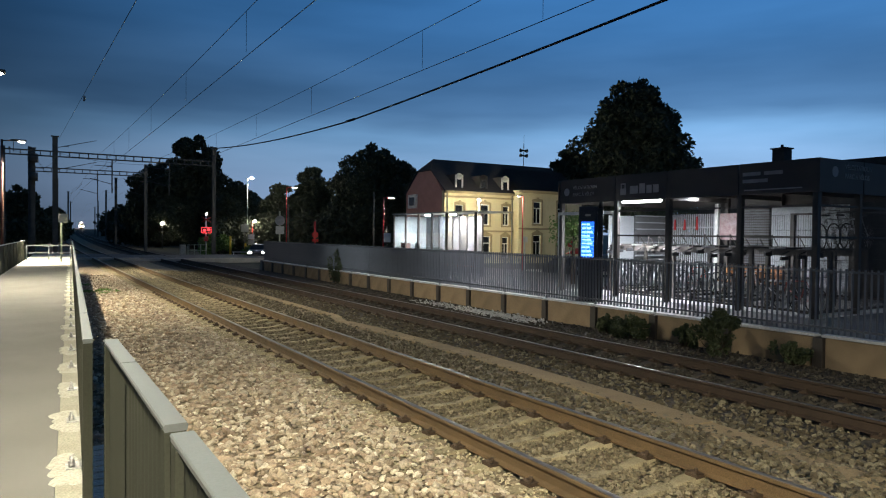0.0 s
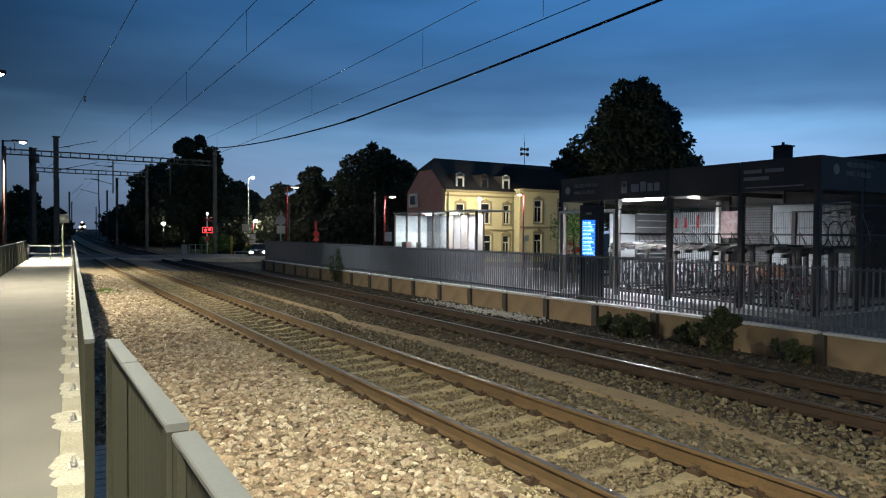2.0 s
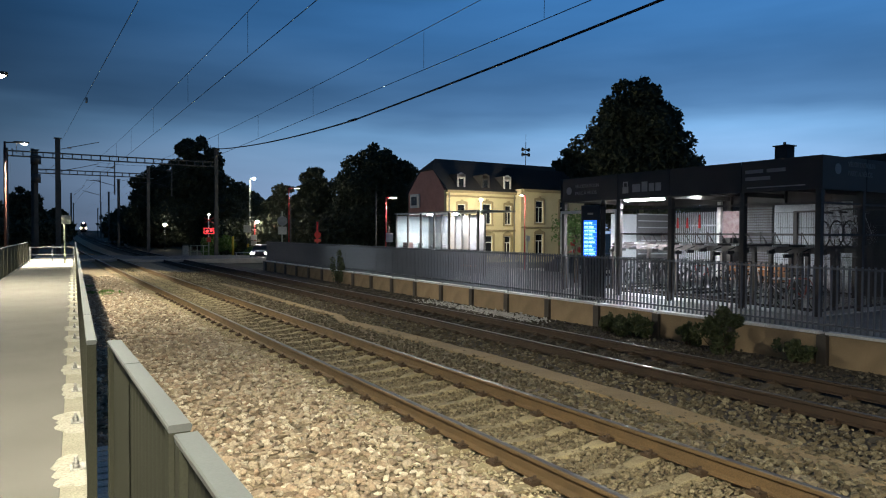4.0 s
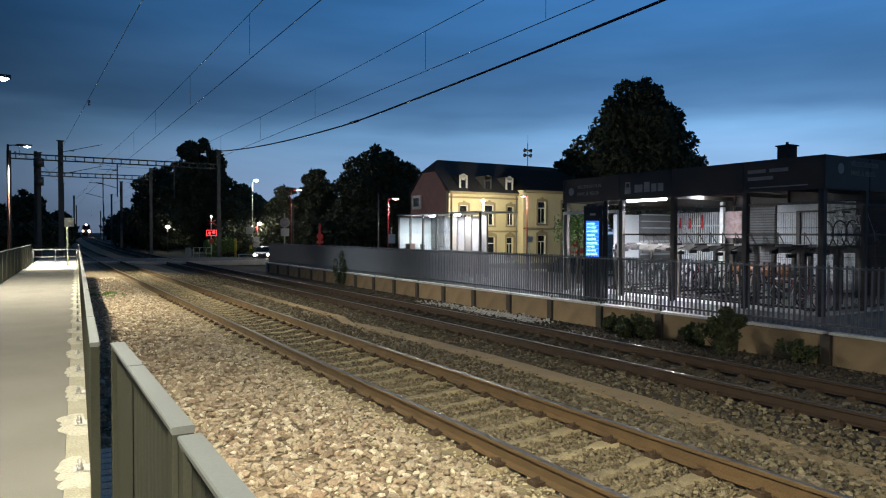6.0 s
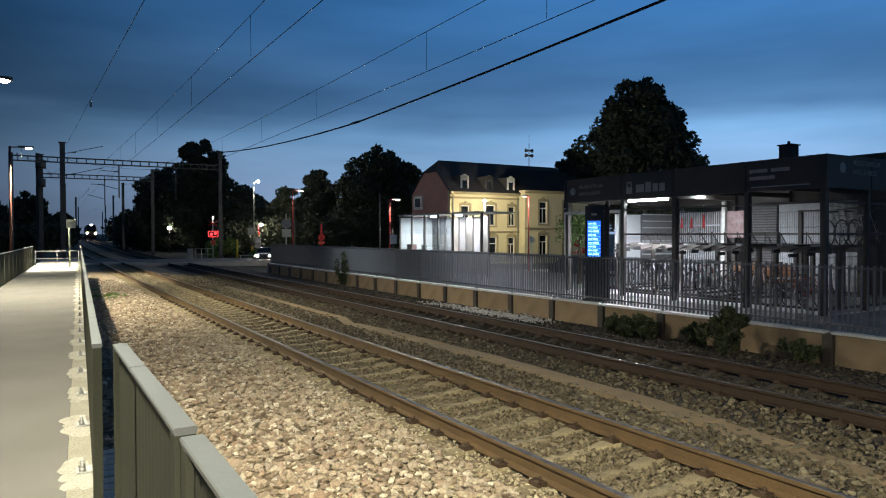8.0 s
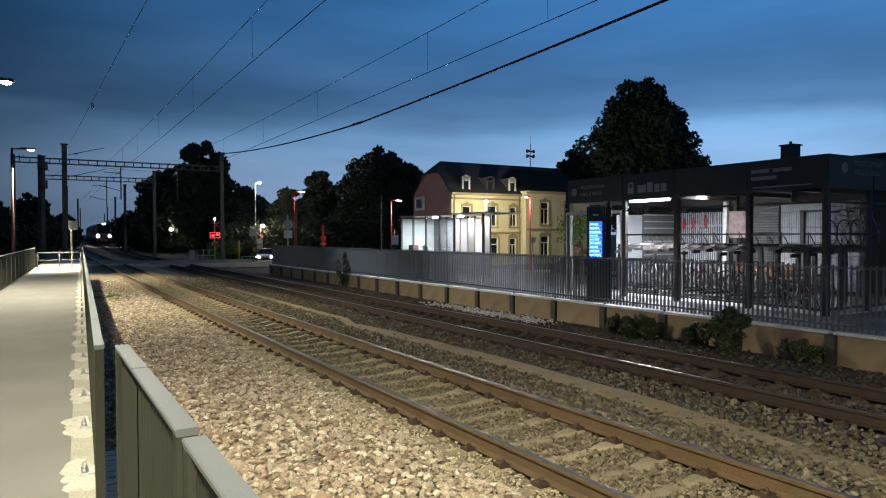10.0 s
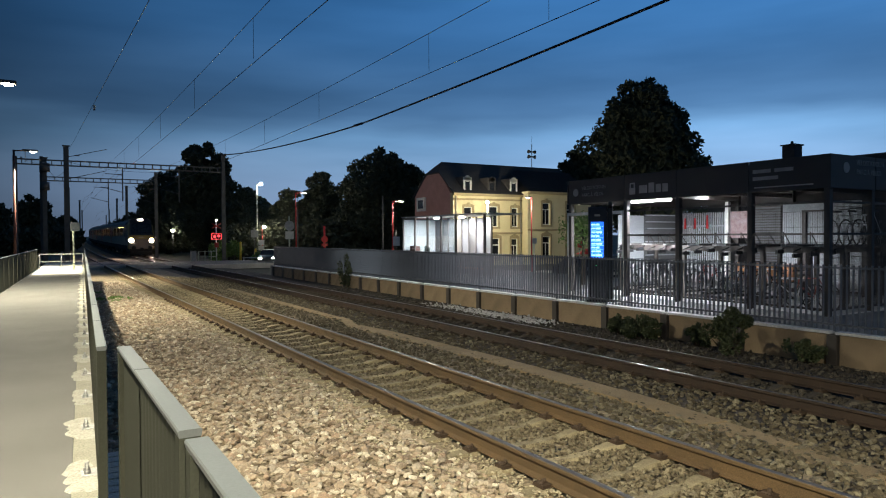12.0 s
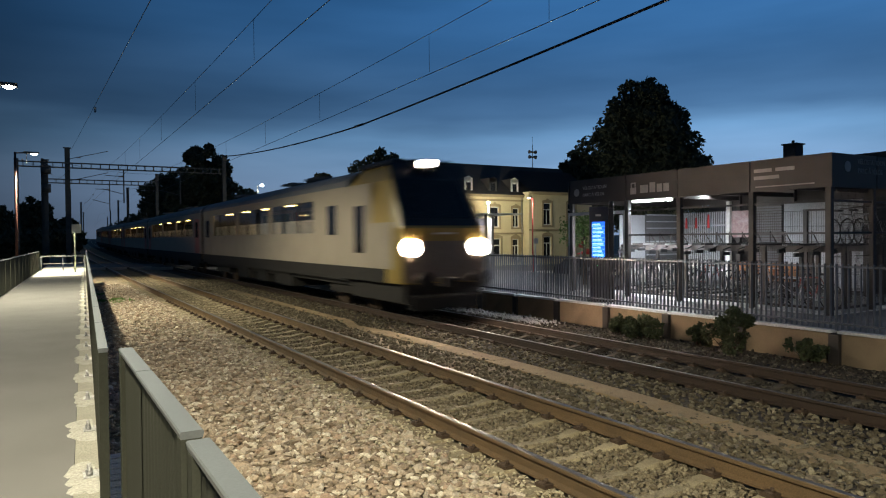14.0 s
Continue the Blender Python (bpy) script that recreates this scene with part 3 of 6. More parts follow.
sheet_fence(3.79, 40.0, path_x, 1.66, 1.66, PATH_Z + 0.03, "long grey-green sheet metal fence beside the path", FENCE_POSTS[1:], half=0.024)
sheet_fence(2.01, 3.745, lambda y: 0.359, 1.66, 1.66, PATH_Z + 0.03, "grey-green ribbed sheet metal fence with light grey cap", [3.045])
sheet_fence(-3.0, 1.918, lambda y: 0.359, 1.66, 1.66, PATH_Z + 0.03, "grey-green ribbed sheet metal fence continuing beyond a gap in the cap", [-0.6])
tagged(part("fence_plinth", sweep([(-0.07, -0.5), (-0.07, PATH_Z + 0.008), (0.06, PATH_Z + 0.008), (0.06, -0.5)], [-3.0, 1.0, 3.75], lambda y: 0.359), M_kerb), "concrete plinth under the near fence", "plinth", kind="structure")
left_x = lambda y: path_x(y) - 2.12
sheet_fence(-6.0, 40.0, left_x, 1.66, 1.66, PATH_Z + 0.03, "dark sheet metal fence along the back of the path", [-4.5 + 1.55 * i for i in range(29)])

# cross rail and sign at the end of the path
rail_end = thing("end_railing", "pale metal railing across the end of the path", "railing")
part("top_rail", tube((0.0, 40.6, 1.38), (2.0, 40.6, 1.38), 0.03), M_cap, rail_end)
part("lower_rail", tube((0.0, 40.6, 1.0), (2.0, 40.6, 1.0), 0.02), M_cap, rail_end)
for x in (0.02, 1.0, 1.98):
    part("post", tube((x, 40.6, PATH_Z - 0.03), (x, 40.6, 1.38), 0.025), M_cap, rail_end)
sp = thing("path_sign", "small grey sign plate on a pale post at the path's end", "sign")
part("post", tube((1.45, 37.6, PATH_Z), (1.45, 37.6, 2.95), 0.04), M_greenpole, sp)
part("plate", box(1.32, 1.72, 37.53, 37.56, 2.55, 2.97, 0.01), M_grey, sp)
part("clamp", box(1.41, 1.49, 37.555, 37.66, 2.70, 2.76), M_steel, sp)
# grating between the two fences
gr = tagged(new("step_grating"), "pale slatted grating between the fences", "grating")
slat = part("slat", box(0.04, 0.19, -0.058, 0.058, 0.385, 0.42, 0.004), M_grating, gr)
for i in range(13):
    y = 4.5 + i * 0.142
    m = pose(path_x(y), y, random.uniform(-0.004, 0.004), 0, 0, -2.8)
    if i == 0:
        slat.matrix_basis = m
    else:
        again(slat, gr, m)
for o in (0.05, 0.165):
    part("bearer", sweep([(o, 0.34), (o, 0.384), (o + 0.015, 0.384), (o + 0.015, 0.34)], [4.42, 6.3], path_x), M_steel, gr)
tagged(part("grating_base", sweep([(0.03, -0.5), (0.03, 0.335), (0.20, 0.335), (0.20, -0.5)], [4.42, 6.3], path_x), M_kerb), "concrete block under the grating", "concrete block", kind="structure")


# ---- lamps ----
def lamp_light(name, kind, at, energy, colour, size=0.2, aim=None, spot=None, edge=0.12):
    d = bpy.data.lights.new(name, kind)
    d.energy, d.color = energy, colour
    if kind == "AREA":
        d.shape, d.size = "DISK", size
    else:
        d.shadow_soft_size = size
    if spot:
        d.spot_size, d.spot_blend = radians(spot), edge
    ob = new(name, d)
    ob.matrix_basis = look(at, aim or (at[0], at[1], at[2] - 1))
    return ob


def path_lamp(x, y, top, energy, material_pole=M_mast, spread=165, edge=0.35, tilt=0.0):
    root = thing("path_lamp", "tall brown lamp post with a flat white lit head", "lamp post", "path lamps")
    part("pole", tube((x, y, -0.45), (x, y, top + 0.05), 0.075, 0.05, 12), material_pole, root)
    part("arm", tube((x, y, top), (x + 0.55, y, top + 0.04), 0.03, n=8), material_pole, root)
    head = part("head", box(x + 0.35, x + 1.0, y - 0.13, y + 0.13, top + 0.0, top + 0.09, 0.02), M_mast, root)
    bm = bmesh.new()
    bmesh.ops.create_icosphere(bm, subdivisions=2, radius=0.15)
    bmesh.ops.scale(bm, vec=(1, 0.9, 0.5), verts=bm.verts[:])
    part("lens", bm, E_lamp, head, "glowing white lens", True, (x + 0.8, y, top))
    # plate added to block the lamp's light from its own pole
    part("back_shield", box(x + 0.46, x + 0.48, y - 0.25, y + 0.25, top - 0.5, top + 0.02), M_mast, root)
    lamp_light("path_light", "SPOT", (x + 0.8, y, top - 0.14), energy, (1.0, 0.925, 0.69), 0.12, aim=(x + 0.8 + tilt, y, top - 1.1), spot=spread, edge=edge)
    return root


path_lamp(-1.95, 4.2, 6.3, 2800, spread=150, edge=0.7)
path_lamp(-1.45, 21.5, 6.3, 5600)
path_lamp(-0.98, 39.0, 6.45, 7500, M_rustpole, 112, 0.5, 0.05)
path_lamp(-2.5, -11.0, 6.3, 17000)


# ---- level crossing ----
XY0, XY1 = 58.0, 67.5
deck = thing("level_crossing", "dark level crossing deck with pale concrete edges", "level crossing")
for x0, x1, top in ((1.2, 3.92, 0.115), (4.06, 5.42, 0.115), (5.56, 7.2, 0.08), (7.21, 8.77, 0.0), (8.91, 10.27, -0.015), (10.41, 22.0, -0.015)):
    o = bend(60)
    part("deck_panel", box(x0 + o, x1 + o, XY0, XY1, -0.40, top, 0.01), M_deck, deck)
    part("deck_edge", box(x0 + o, x1 + o, XY0 - 0.25, XY0 - 0.004, -0.40, top + 0.01, 0.01), M_edge, deck)
tagged(part("road", box(16.5, 140, 66.0, 71.0, -0.44, -0.40), M_deck), "dark asphalt road leading to the crossing", "road", kind="structure")

tagged(part("pavement", box(22.0, 33.0, 36.6, 40.2, -0.447, -0.37, 0.02), M_landing), "pale paved strip lit by the street lamp", "pavement", kind="structure")

# ---- platform on the far side, its wall and fence ----
WX = 13.42


def wall_x(y):
    return WX + bend(y)


ys_plat = steps(-14, 46.5, 2.2)
tagged(part("platform", sweep([(0.10, -0.5), (0.10, 0.27), (9.5, 0.27), (9.5, -0.5)], ys_plat, wall_x), M_platform), "grey paved platform floor beside the second track", "platform", kind="structure")
wall = tagged(new("platform_wall"), "sandy concrete panel wall with dark steel posts below the platform", "wall", kind="structure")
BAY = 2.09
panel = part("wall_panel", box(-0.05, 0.085, -0.925, 0.925, -0.48, 0.245, 0.008), M_wall, wall)
coping = part("coping", box(-0.09, 0.12, -0.985, 0.985, 0.25, 0.305, 0.008), M_coping, wall, "pale grey coping slab")
wpost = part("wall_post", box(-0.105, 0.09, -0.10, 0.10, -0.48, 0.235, 0.006), M_dark, wall, "dark steel post")
fence = thing("platform_fence", "anthracite fence of close upright steel bars on the platform edge", "fence", m=pose(0, 0, 0))
blade = part("blade", box(-0.030, 0.030, -0.007, 0.007, 0.335, 1.612), M_blade, fence)
top_rail = part("top_rail", box(-0.022, 0.022, -1.04, 1.04, 1.535, 1.575), M_blade, fence)
low_rail = part("bottom_rail", box(-0.022, 0.022, -1.04, 1.04, 0.42, 0.46), M_blade, fence)
fpost = part("post", box(-0.034, 0.034, -0.010, 0.010, 0.306, 1.612, 0.003), M_blade, fence)
first = True
rest = bmesh.new()
for i in range(-4, 18):
    yc = 14.895 + BAY * i
    if yc > 46:
        break
    x, tilt = wall_x(yc), -math.degrees(2 * max(yc, 0) / 10700)
    spots = [(panel, pose(x, yc, random.uniform(-0.012, 0.012), 0, 0, tilt)), (coping, pose(x, yc, 0, 0, 0, tilt)), (wpost, pose(x - 0.01, yc + BAY / 2, 0, 0, 0, tilt)),
             (top_rail, pose(x, yc, 0, 0, 0, tilt)), (low_rail, pose(x, yc, 0, 0, 0, tilt)), (fpost, pose(x, yc + BAY / 2, 0, 0, 0, tilt))]
    for ob, m in spots:
        if first:
            ob.matrix_basis = m
        else:
            again(ob, ob.parent, m)
    for k in range(17):
        y = yc - BAY / 2 + (k + 1) * BAY / 18
        m = pose(wall_x(y), y, 0, 0, 0, tilt)
        if i > 11:
            box(wall_x(y) - 0.030, wall_x(y) + 0.030, y - 0.007, y + 0.007, 0.335, 1.612, bm=rest)
        elif first and k == 0:
            blade.matrix_basis = m
        else:
            again(blade, fence, m)
    first = False
tagged(part("infill", rest, M_blade, fence), kind="stuff")


# ---- bicycle parking box ----
BX0, BX1, BY0, BY1, BZ0 = 16.0, 21.5, 9.2, 18.2, 0.27
BPOST = [BY0, 11.22, 13.56, 15.6, BY1]


def text_part(words, size, m, mat, parent, label="", name="lettering"):
    cu = bpy.data.curves.new(name, "FONT")
    cu.body, cu.size, cu.extrude = words, size, 0.004
    tmp = bpy.data.objects.new(name, cu)
    scene.collection.objects.link(tmp)
    dg = bpy.context.evaluated_depsgraph_get()
    me = bpy.data.meshes.new_from_object(tmp.evaluated_get(dg))
    bpy.data.objects.remove(tmp)
    me.materials.clear()
    me.materials.append(mat)
    ob = new(name, me)
    ob.parent, ob.matrix_basis = parent, m
    if label:
        tagged(ob, label)
    return ob


shed = thing("bicycle_shed", "large anthracite steel and mesh bicycle parking shed", "bicycle shed", m=pose(0, 0, 0))
for x in (BX0, BX1):
    for y in BPOST:
        part("post", box(x - 0.07, x + 0.07, y - 0.07, y + 0.07, BZ0, 3.69, 0.008), M_dark, shed)
for x in (BX0 + 1.85, BX0 + 3.7):
    part("post", box(x - 0.06, x + 0.06, BY0 - 0.06, BY0 + 0.06, BZ0, 3.69, 0.008), M_dark, shed)
# header boards
for y0, y1 in zip([BY0 - 0.13] + BPOST[1:], BPOST[1:]):
    part("header_board", box(BX0 - 0.11, BX0 - 0.072, y0 + 0.012, y1 - 0.012, 3.30, 4.10, 0.006), M_dark, shed)
    part("header_board", box(BX1 + 0.072, BX1 + 0.11, y0 + 0.012, y1 - 0.012, 3.30, 4.10, 0.006), M_dark, shed)
for x0, x1 in ((BX0 - 0.11, BX0 + 1.84), (BX0 + 1.86, BX0 + 3.69), (BX0 + 3.71, BX1 + 0.11)):
    part("header_board", box(x0 + 0.01, x1 - 0.01, BY0 - 0.11, BY0 - 0.072, 3.30, 4.10, 0.006), M_dark, shed)
    part("header_board", box(x0 + 0.01, x1 - 0.01, BY1 + 0.072, BY1 + 0.11, 3.30, 4.10, 0.006), M_dark, shed)
roof = part("roof", box(BX0 - 0.06, BX1 + 0.06, BY0 - 0.06, BY1 + 0.06, 3.80, 3.95), M_dark, shed)
ceil_m = material("shed_ceiling_sheet", (0.42, 0.44, 0.46), 0.6, bump_scale=30)
for y0, y1 in zip(BPOST, BPOST[1:]):
    part("ceiling_panel", box(BX0, BX1, y0 + 0.05, y1 - 0.05, 3.70, 3.74), ceil_m, shed, "pale corrugated ceiling sheet")
    part("purlin", box(BX0, BX1, y0 - 0.04, y0 + 0.04, 3.42, 3.56), M_dark, shed)
# horizontal rails of the walls
for y0, y1 in zip(BPOST, BPOST[1:]):
    for z in ((2.98, 2.22, 0.42) if y0 < 15 else (2.98,)):
        part("rail", box(BX0 - 0.03, BX0 + 0.03, y0 + 0.07, y1 - 0.07, z - 0.025, z + 0.025), M_dark, shed)
        part("rail", box(BX1 - 0.03, BX1 + 0.03, y0 + 0.07, y1 - 0.07, z - 0.025, z + 0.025), M_dark, shed)
for z in (2.98, 2.22, 0.42):
    part("rail", box(BX0 + 0.07, BX1 - 0.07, BY0 - 0.03, BY0 + 0.03, z - 0.025, z + 0.025), M_dark, shed)


def wire_mesh(axis, at, a0, a1, z0, z1, step, r, mat):
    bm = bmesh.new()
    n = int((a1 - a0) / step)
    for i in range(1, n):
        a = a0 + (a1 - a0) * i / n
        if axis == "y":
            box(at - r, at + r, a - r, a + r, z0, z1, bm=bm)
        else:
            box(a - r, a + r, at - r, at + r, z0, z1, bm=bm)
    for z in steps(z0, z1, 0.4):
        if axis == "y":
            box(at - r - 0.004, at - r, a0, a1, z - r, z + r, bm=bm)
        else:
            box(a0, a1, at - r - 0.004, at - r, z - r, z + r, bm=bm)
    return bm


# closed side bays with wire mesh
for y0, y1 in ((BPOST[0], BPOST[1]),):
    part("mesh_panel", wire_mesh("y", BX0, y0 + 0.08, y1 - 0.08, 0.45, 2.76, 0.06, 0.0025, M_dark), M_dark, shed)
part("mesh_panel", wire_mesh("x", BY0, BX0 + 0.08, BX1 - 0.08, 0.45, 3.28, 0.05, 0.004, M_dark), M_dark, shed)
# back wall: pale panels, louvre, poster and upright bars, bay by bay
part("back_panel", box(BX1 - 0.09, BX1 - 0.06, 11.3, 13.84, 0.45, 3.25), M_panel, shed, "pale sheet panel")
for z in (0.95, 1.45, 1.95, 2.45, 2.95):
    part("panel_seam", box(BX1 - 0.096, BX1 - 0.091, 11.3, 13.84, z, z + 0.012), M_backpanel, shed)
part("inner_door_frame", box(BX1 - 0.16, BX1 - 0.095, 13.0, 13.14, 0.31, 3.0), M_dark, shed)
part("inner_door_frame", box(BX1 - 0.16, BX1 - 0.095, 12.42, 13.0, 2.94, 3.0), M_dark, shed)
bm = bmesh.new()
for z in steps(0.5, 3.1, 0.09):
    box(BX1 - 0.12, BX1 - 0.06, 13.9, 14.88, z, z + 0.055, bm=bm)
part("louvre", bm, M_backpanel, shed, "dark grey louvred panel")
part("louvre_backing", box(BX1 - 0.05, BX1 - 0.03, 13.9, 14.88, 0.45, 3.2), M_dark, shed)
part("poster", box(BX1 - 0.09, BX1 - 0.075, 14.98, 15.85, 2.1, 3.05), M_poster, shed, "pinkish poster on the back wall")
part("back_post", box(BX1 - 0.16, BX1 - 0.04, 15.88, 16.02, 0.31, 3.4), M_white, shed, "white steel post")
bm = bmesh.new()
for y in steps(16.1, 18.1, 0.095):
    box(BX1 - 0.09, BX1 - 0.06, y - 0.022, y + 0.022, 0.45, 3.05, bm=bm)
part("back_grille", bm, M_panel, shed, "pale grille of upright bars")
part("grille_rail", box(BX1 - 0.12, BX1 - 0.095, 16.05, 18.12, 2.52, 2.58), M_panel, shed)
for y in (16.75, 17.3, 17.75):
    part("red_tool", tube((BX1 - 0.2, y, 2.45), (BX1 - 0.2, y, 2.95 - 0.1 * (y > 17)), 0.05, 0.03, 10), M_red, shed, "red repair tool hung on the grille")
# north end: pale panel, then shelving of pale slats
part("side_panel", box(18.2, 19.5, BY1 - 0.05, BY1 - 0.02, 0.45, 2.95), M_panel, shed, "pale sheet panel")
bm = bmesh.new()
for z in steps(1.2, 2.95, 0.25):
    box(19.6, 21.3, BY1 - 0.10, BY1 - 0.03, z, z + 0.04, bm=bm)
part("slat_shelf", bm, M_panel, shed, "pale horizontal slats")
part("slat_backing", box(19.6, 21.3, BY1 + 0.02, BY1 + 0.05, 0.45, 3.0), M_backpanel, shed)
# pale frame of the entrance bay
part("door_frame", box(BX0 - 0.05, BX0 + 0.01, BY1 + 0.075, BY1 + 0.16, BZ0, 3.0), M_white, shed, "white steel door frame")
part("door_lintel", box(BX0 - 0.075, BX0 - 0.032, BPOST[3] + 0.165, BY1 + 0.074, 2.90, 3.0), M_white, shed, "white steel door frame")
part("door_jamb", box(BX0 - 0.05, BX0 + 0.05, BPOST[3] + 0.075, BPOST[3] + 0.16, BZ0, 3.0), M_white, shed, "white steel door frame")
# smooth floor
part("floor", box(BX0 - 0.05, BX1 + 0.05, BY0 - 0.05, BY1 + 0.05, 0.272, 0.30), M_shedfloor, shed, "pale concrete floor")
# sign lettering on the header boards, facing the tracks and the near side
MZ = lambda y, z: Matrix.Translation((BX0 - 0.114, y, z)) @ Euler((radians(90), 0, radians(-90))).to_matrix().to_4x4()
text_part("VÉLOSTATIOUN", 0.155, MZ(17.55, 3.76), M_lettering, shed, "white sign words")
text_part("PARC À VÉLOS", 0.155, MZ(17.55, 3.53), M_lettering, shed, "white sign words")
part("pictogram", disc((BX0 - 0.112, 17.85, 3.68), 0.13, -0.008, (1, 0, 0)), M_lettering, shed)
bm = bmesh.new()
box(BX0 - 0.118, BX0 - 0.110, 15.14, 15.38, 3.48, 3.68, bm=bm)
box(BX0 - 0.118, BX0 - 0.110, 15.16, 15.20, 3.68, 3.80, bm=bm)
box(BX0 - 0.118, BX0 - 0.110, 15.32, 15.36, 3.68, 3.80, bm=bm)
box(BX0 - 0.118, BX0 - 0.110, 15.16, 15.36, 3.80, 3.84, bm=bm)
part("pictogram", bm, M_lettering, shed)
for k, (y0, y1) in enumerate(((14.98, 14.66), (14.60, 14.38), (14.32, 14.12), (14.07, 13.86))):
    part("logo_bar", box(BX0 - 0.118, BX0 - 0.110, y1, y0, 3.50, 3.80 if k == 1 else 3.74, 0.003), M_lettering, shed)
for y0, y1, z in ((11.1, 10.6, 3.78), (10.5, 10.0, 3.78), (11.1, 10.4, 3.60), (11.05, 9.5, 3.40)):
    part("sign_bar", box(BX0 - 0.118, BX0 - 0.110, y1, y0, z, z + (0.09 if z > 3.45 else 0.03)), M_lettering, shed)
MX = lambda x, z: Matrix.Translation((x, BY0 - 0.114, z)) @ Euler((radians(90), 0, 0)).to_matrix().to_4x4()
text_part("VÉLOSTATIOUN", 0.17, MX(16.98, 3.88), M_lettering, shed, "white sign words")
text_part("PARC À VÉLOS", 0.17, MX(16.98, 3.66), M_lettering, shed, "white sign words")
part("pictogram", disc((16.55, BY0 - 0.110, 3.80), 0.13, -0.008, (0, 1, 0)), M_lettering, shed)


def tube_light(x, y, z, length, energy):
    root = thing("strip_light", "bright white strip light under the shed's ceiling, the rear one added", "strip light", "shed strip lights")
    part("housing", box(x - 0.09, x + 0.09, y - length / 2 - 0.05, y + length / 2 + 0.05, z + 0.075, z + 0.13, 0.01), M_white, root)
    part("diffuser", box(x - 0.07, x + 0.07, y - length / 2, y + length / 2, z, z + 0.074, 0.02), E_lampcool, root, "glowing diffuser")
    part("hanger", tube((x, y - 0.4, z + 0.13), (x, y - 0.4, 3.70), 0.008, n=6), M_steel, root)
    part("hanger", tube((x, y + 0.4, z + 0.13), (x, y + 0.4, 3.70), 0.008, n=6), M_steel, root)
    lamp_light("strip_light_glow", "AREA", (x, y, z - 0.03), energy, (0.88, 0.93, 1.0), 0.5)


tube_light(16.9, 15.44, 3.28, 1.57, 700)
# extra strip light, hidden by the header, added to brighten the shed's inside
tube_light(19.6, 15.6, 3.56, 1.5, 60)


def rack(y0, y1, x, z):
    """A tier of wheel channels on beams; the upper tier has pull-out trays and tall uprights."""
    root = thing("bicycle_rack", "dark two-tier steel bicycle rack", "bicycle rack", "bicycle racks")
    part("beam", box(x - 0.9, x - 0.84, y0, y1, z - 0.14, z + 0.03), M_dark, root)
    part("beam", box(x + 0.84, x + 0.9, y0, y1, z - 0.14, z + 0.03), M_dark, root)
    for k, y in enumerate(steps(y0 + 0.2, y1 - 0.2, 0.45)):
        bm = bmesh.new()
        box(x - 0.95, x + 0.95, y - 0.07, y - 0.05, z + 0.03, z + 0.08, bm=bm)
        box(x - 0.95, x + 0.95, y + 0.05, y + 0.07, z + 0.03, z + 0.08, bm=bm)
        box(x - 0.95, x + 0.95, y - 0.05, y + 0.05, z + 0.03, z + 0.04, bm=bm)
        part("wheel_channel", bm, M_steel if k % 2 else M_dark, root)
        if z > 1:
            bm = box(x - 1.25, x - 0.95, y - 0.035, y + 0.035, z - 0.16 - 0.05 * (k % 3), z - 0.06 - 0.05 * (k % 3), 0.01)
            tube((x - 1.22, y, z - 0.1), (x - 0.6, y, z + 0.05), 0.018, n=6, bm=bm)
            part("pull_tray", bm, M_black, root)
            hoop = tube((x + 0.3, y, z + 0.08), (x + 0.3, y, z + 0.42), 0.014, n=6)
            tube((x + 0.3, y, z + 0.42), (x + 0.62, y, z + 0.08), 0.014, n=6, bm=hoop)
            part("wheel_hoop", hoop, M_dark, root)
    for y in (y0 + 0.05, (y0 + y1) / 2, y1 - 0.05):
        for s in (-0.87, 0.87):
            part("leg", box(x + s - 0.05, x + s + 0.05, y - 0.05, y + 0.05, BZ0, max(z - 0.14, BZ0 + 0.02)), M_dark, root)


rack(11.8, 17.3, 18.3, 1.86)
rack(11.8, 17.6, 18.3, 0.36)
rack(9.6, 11.4, 18.3, 1.86)


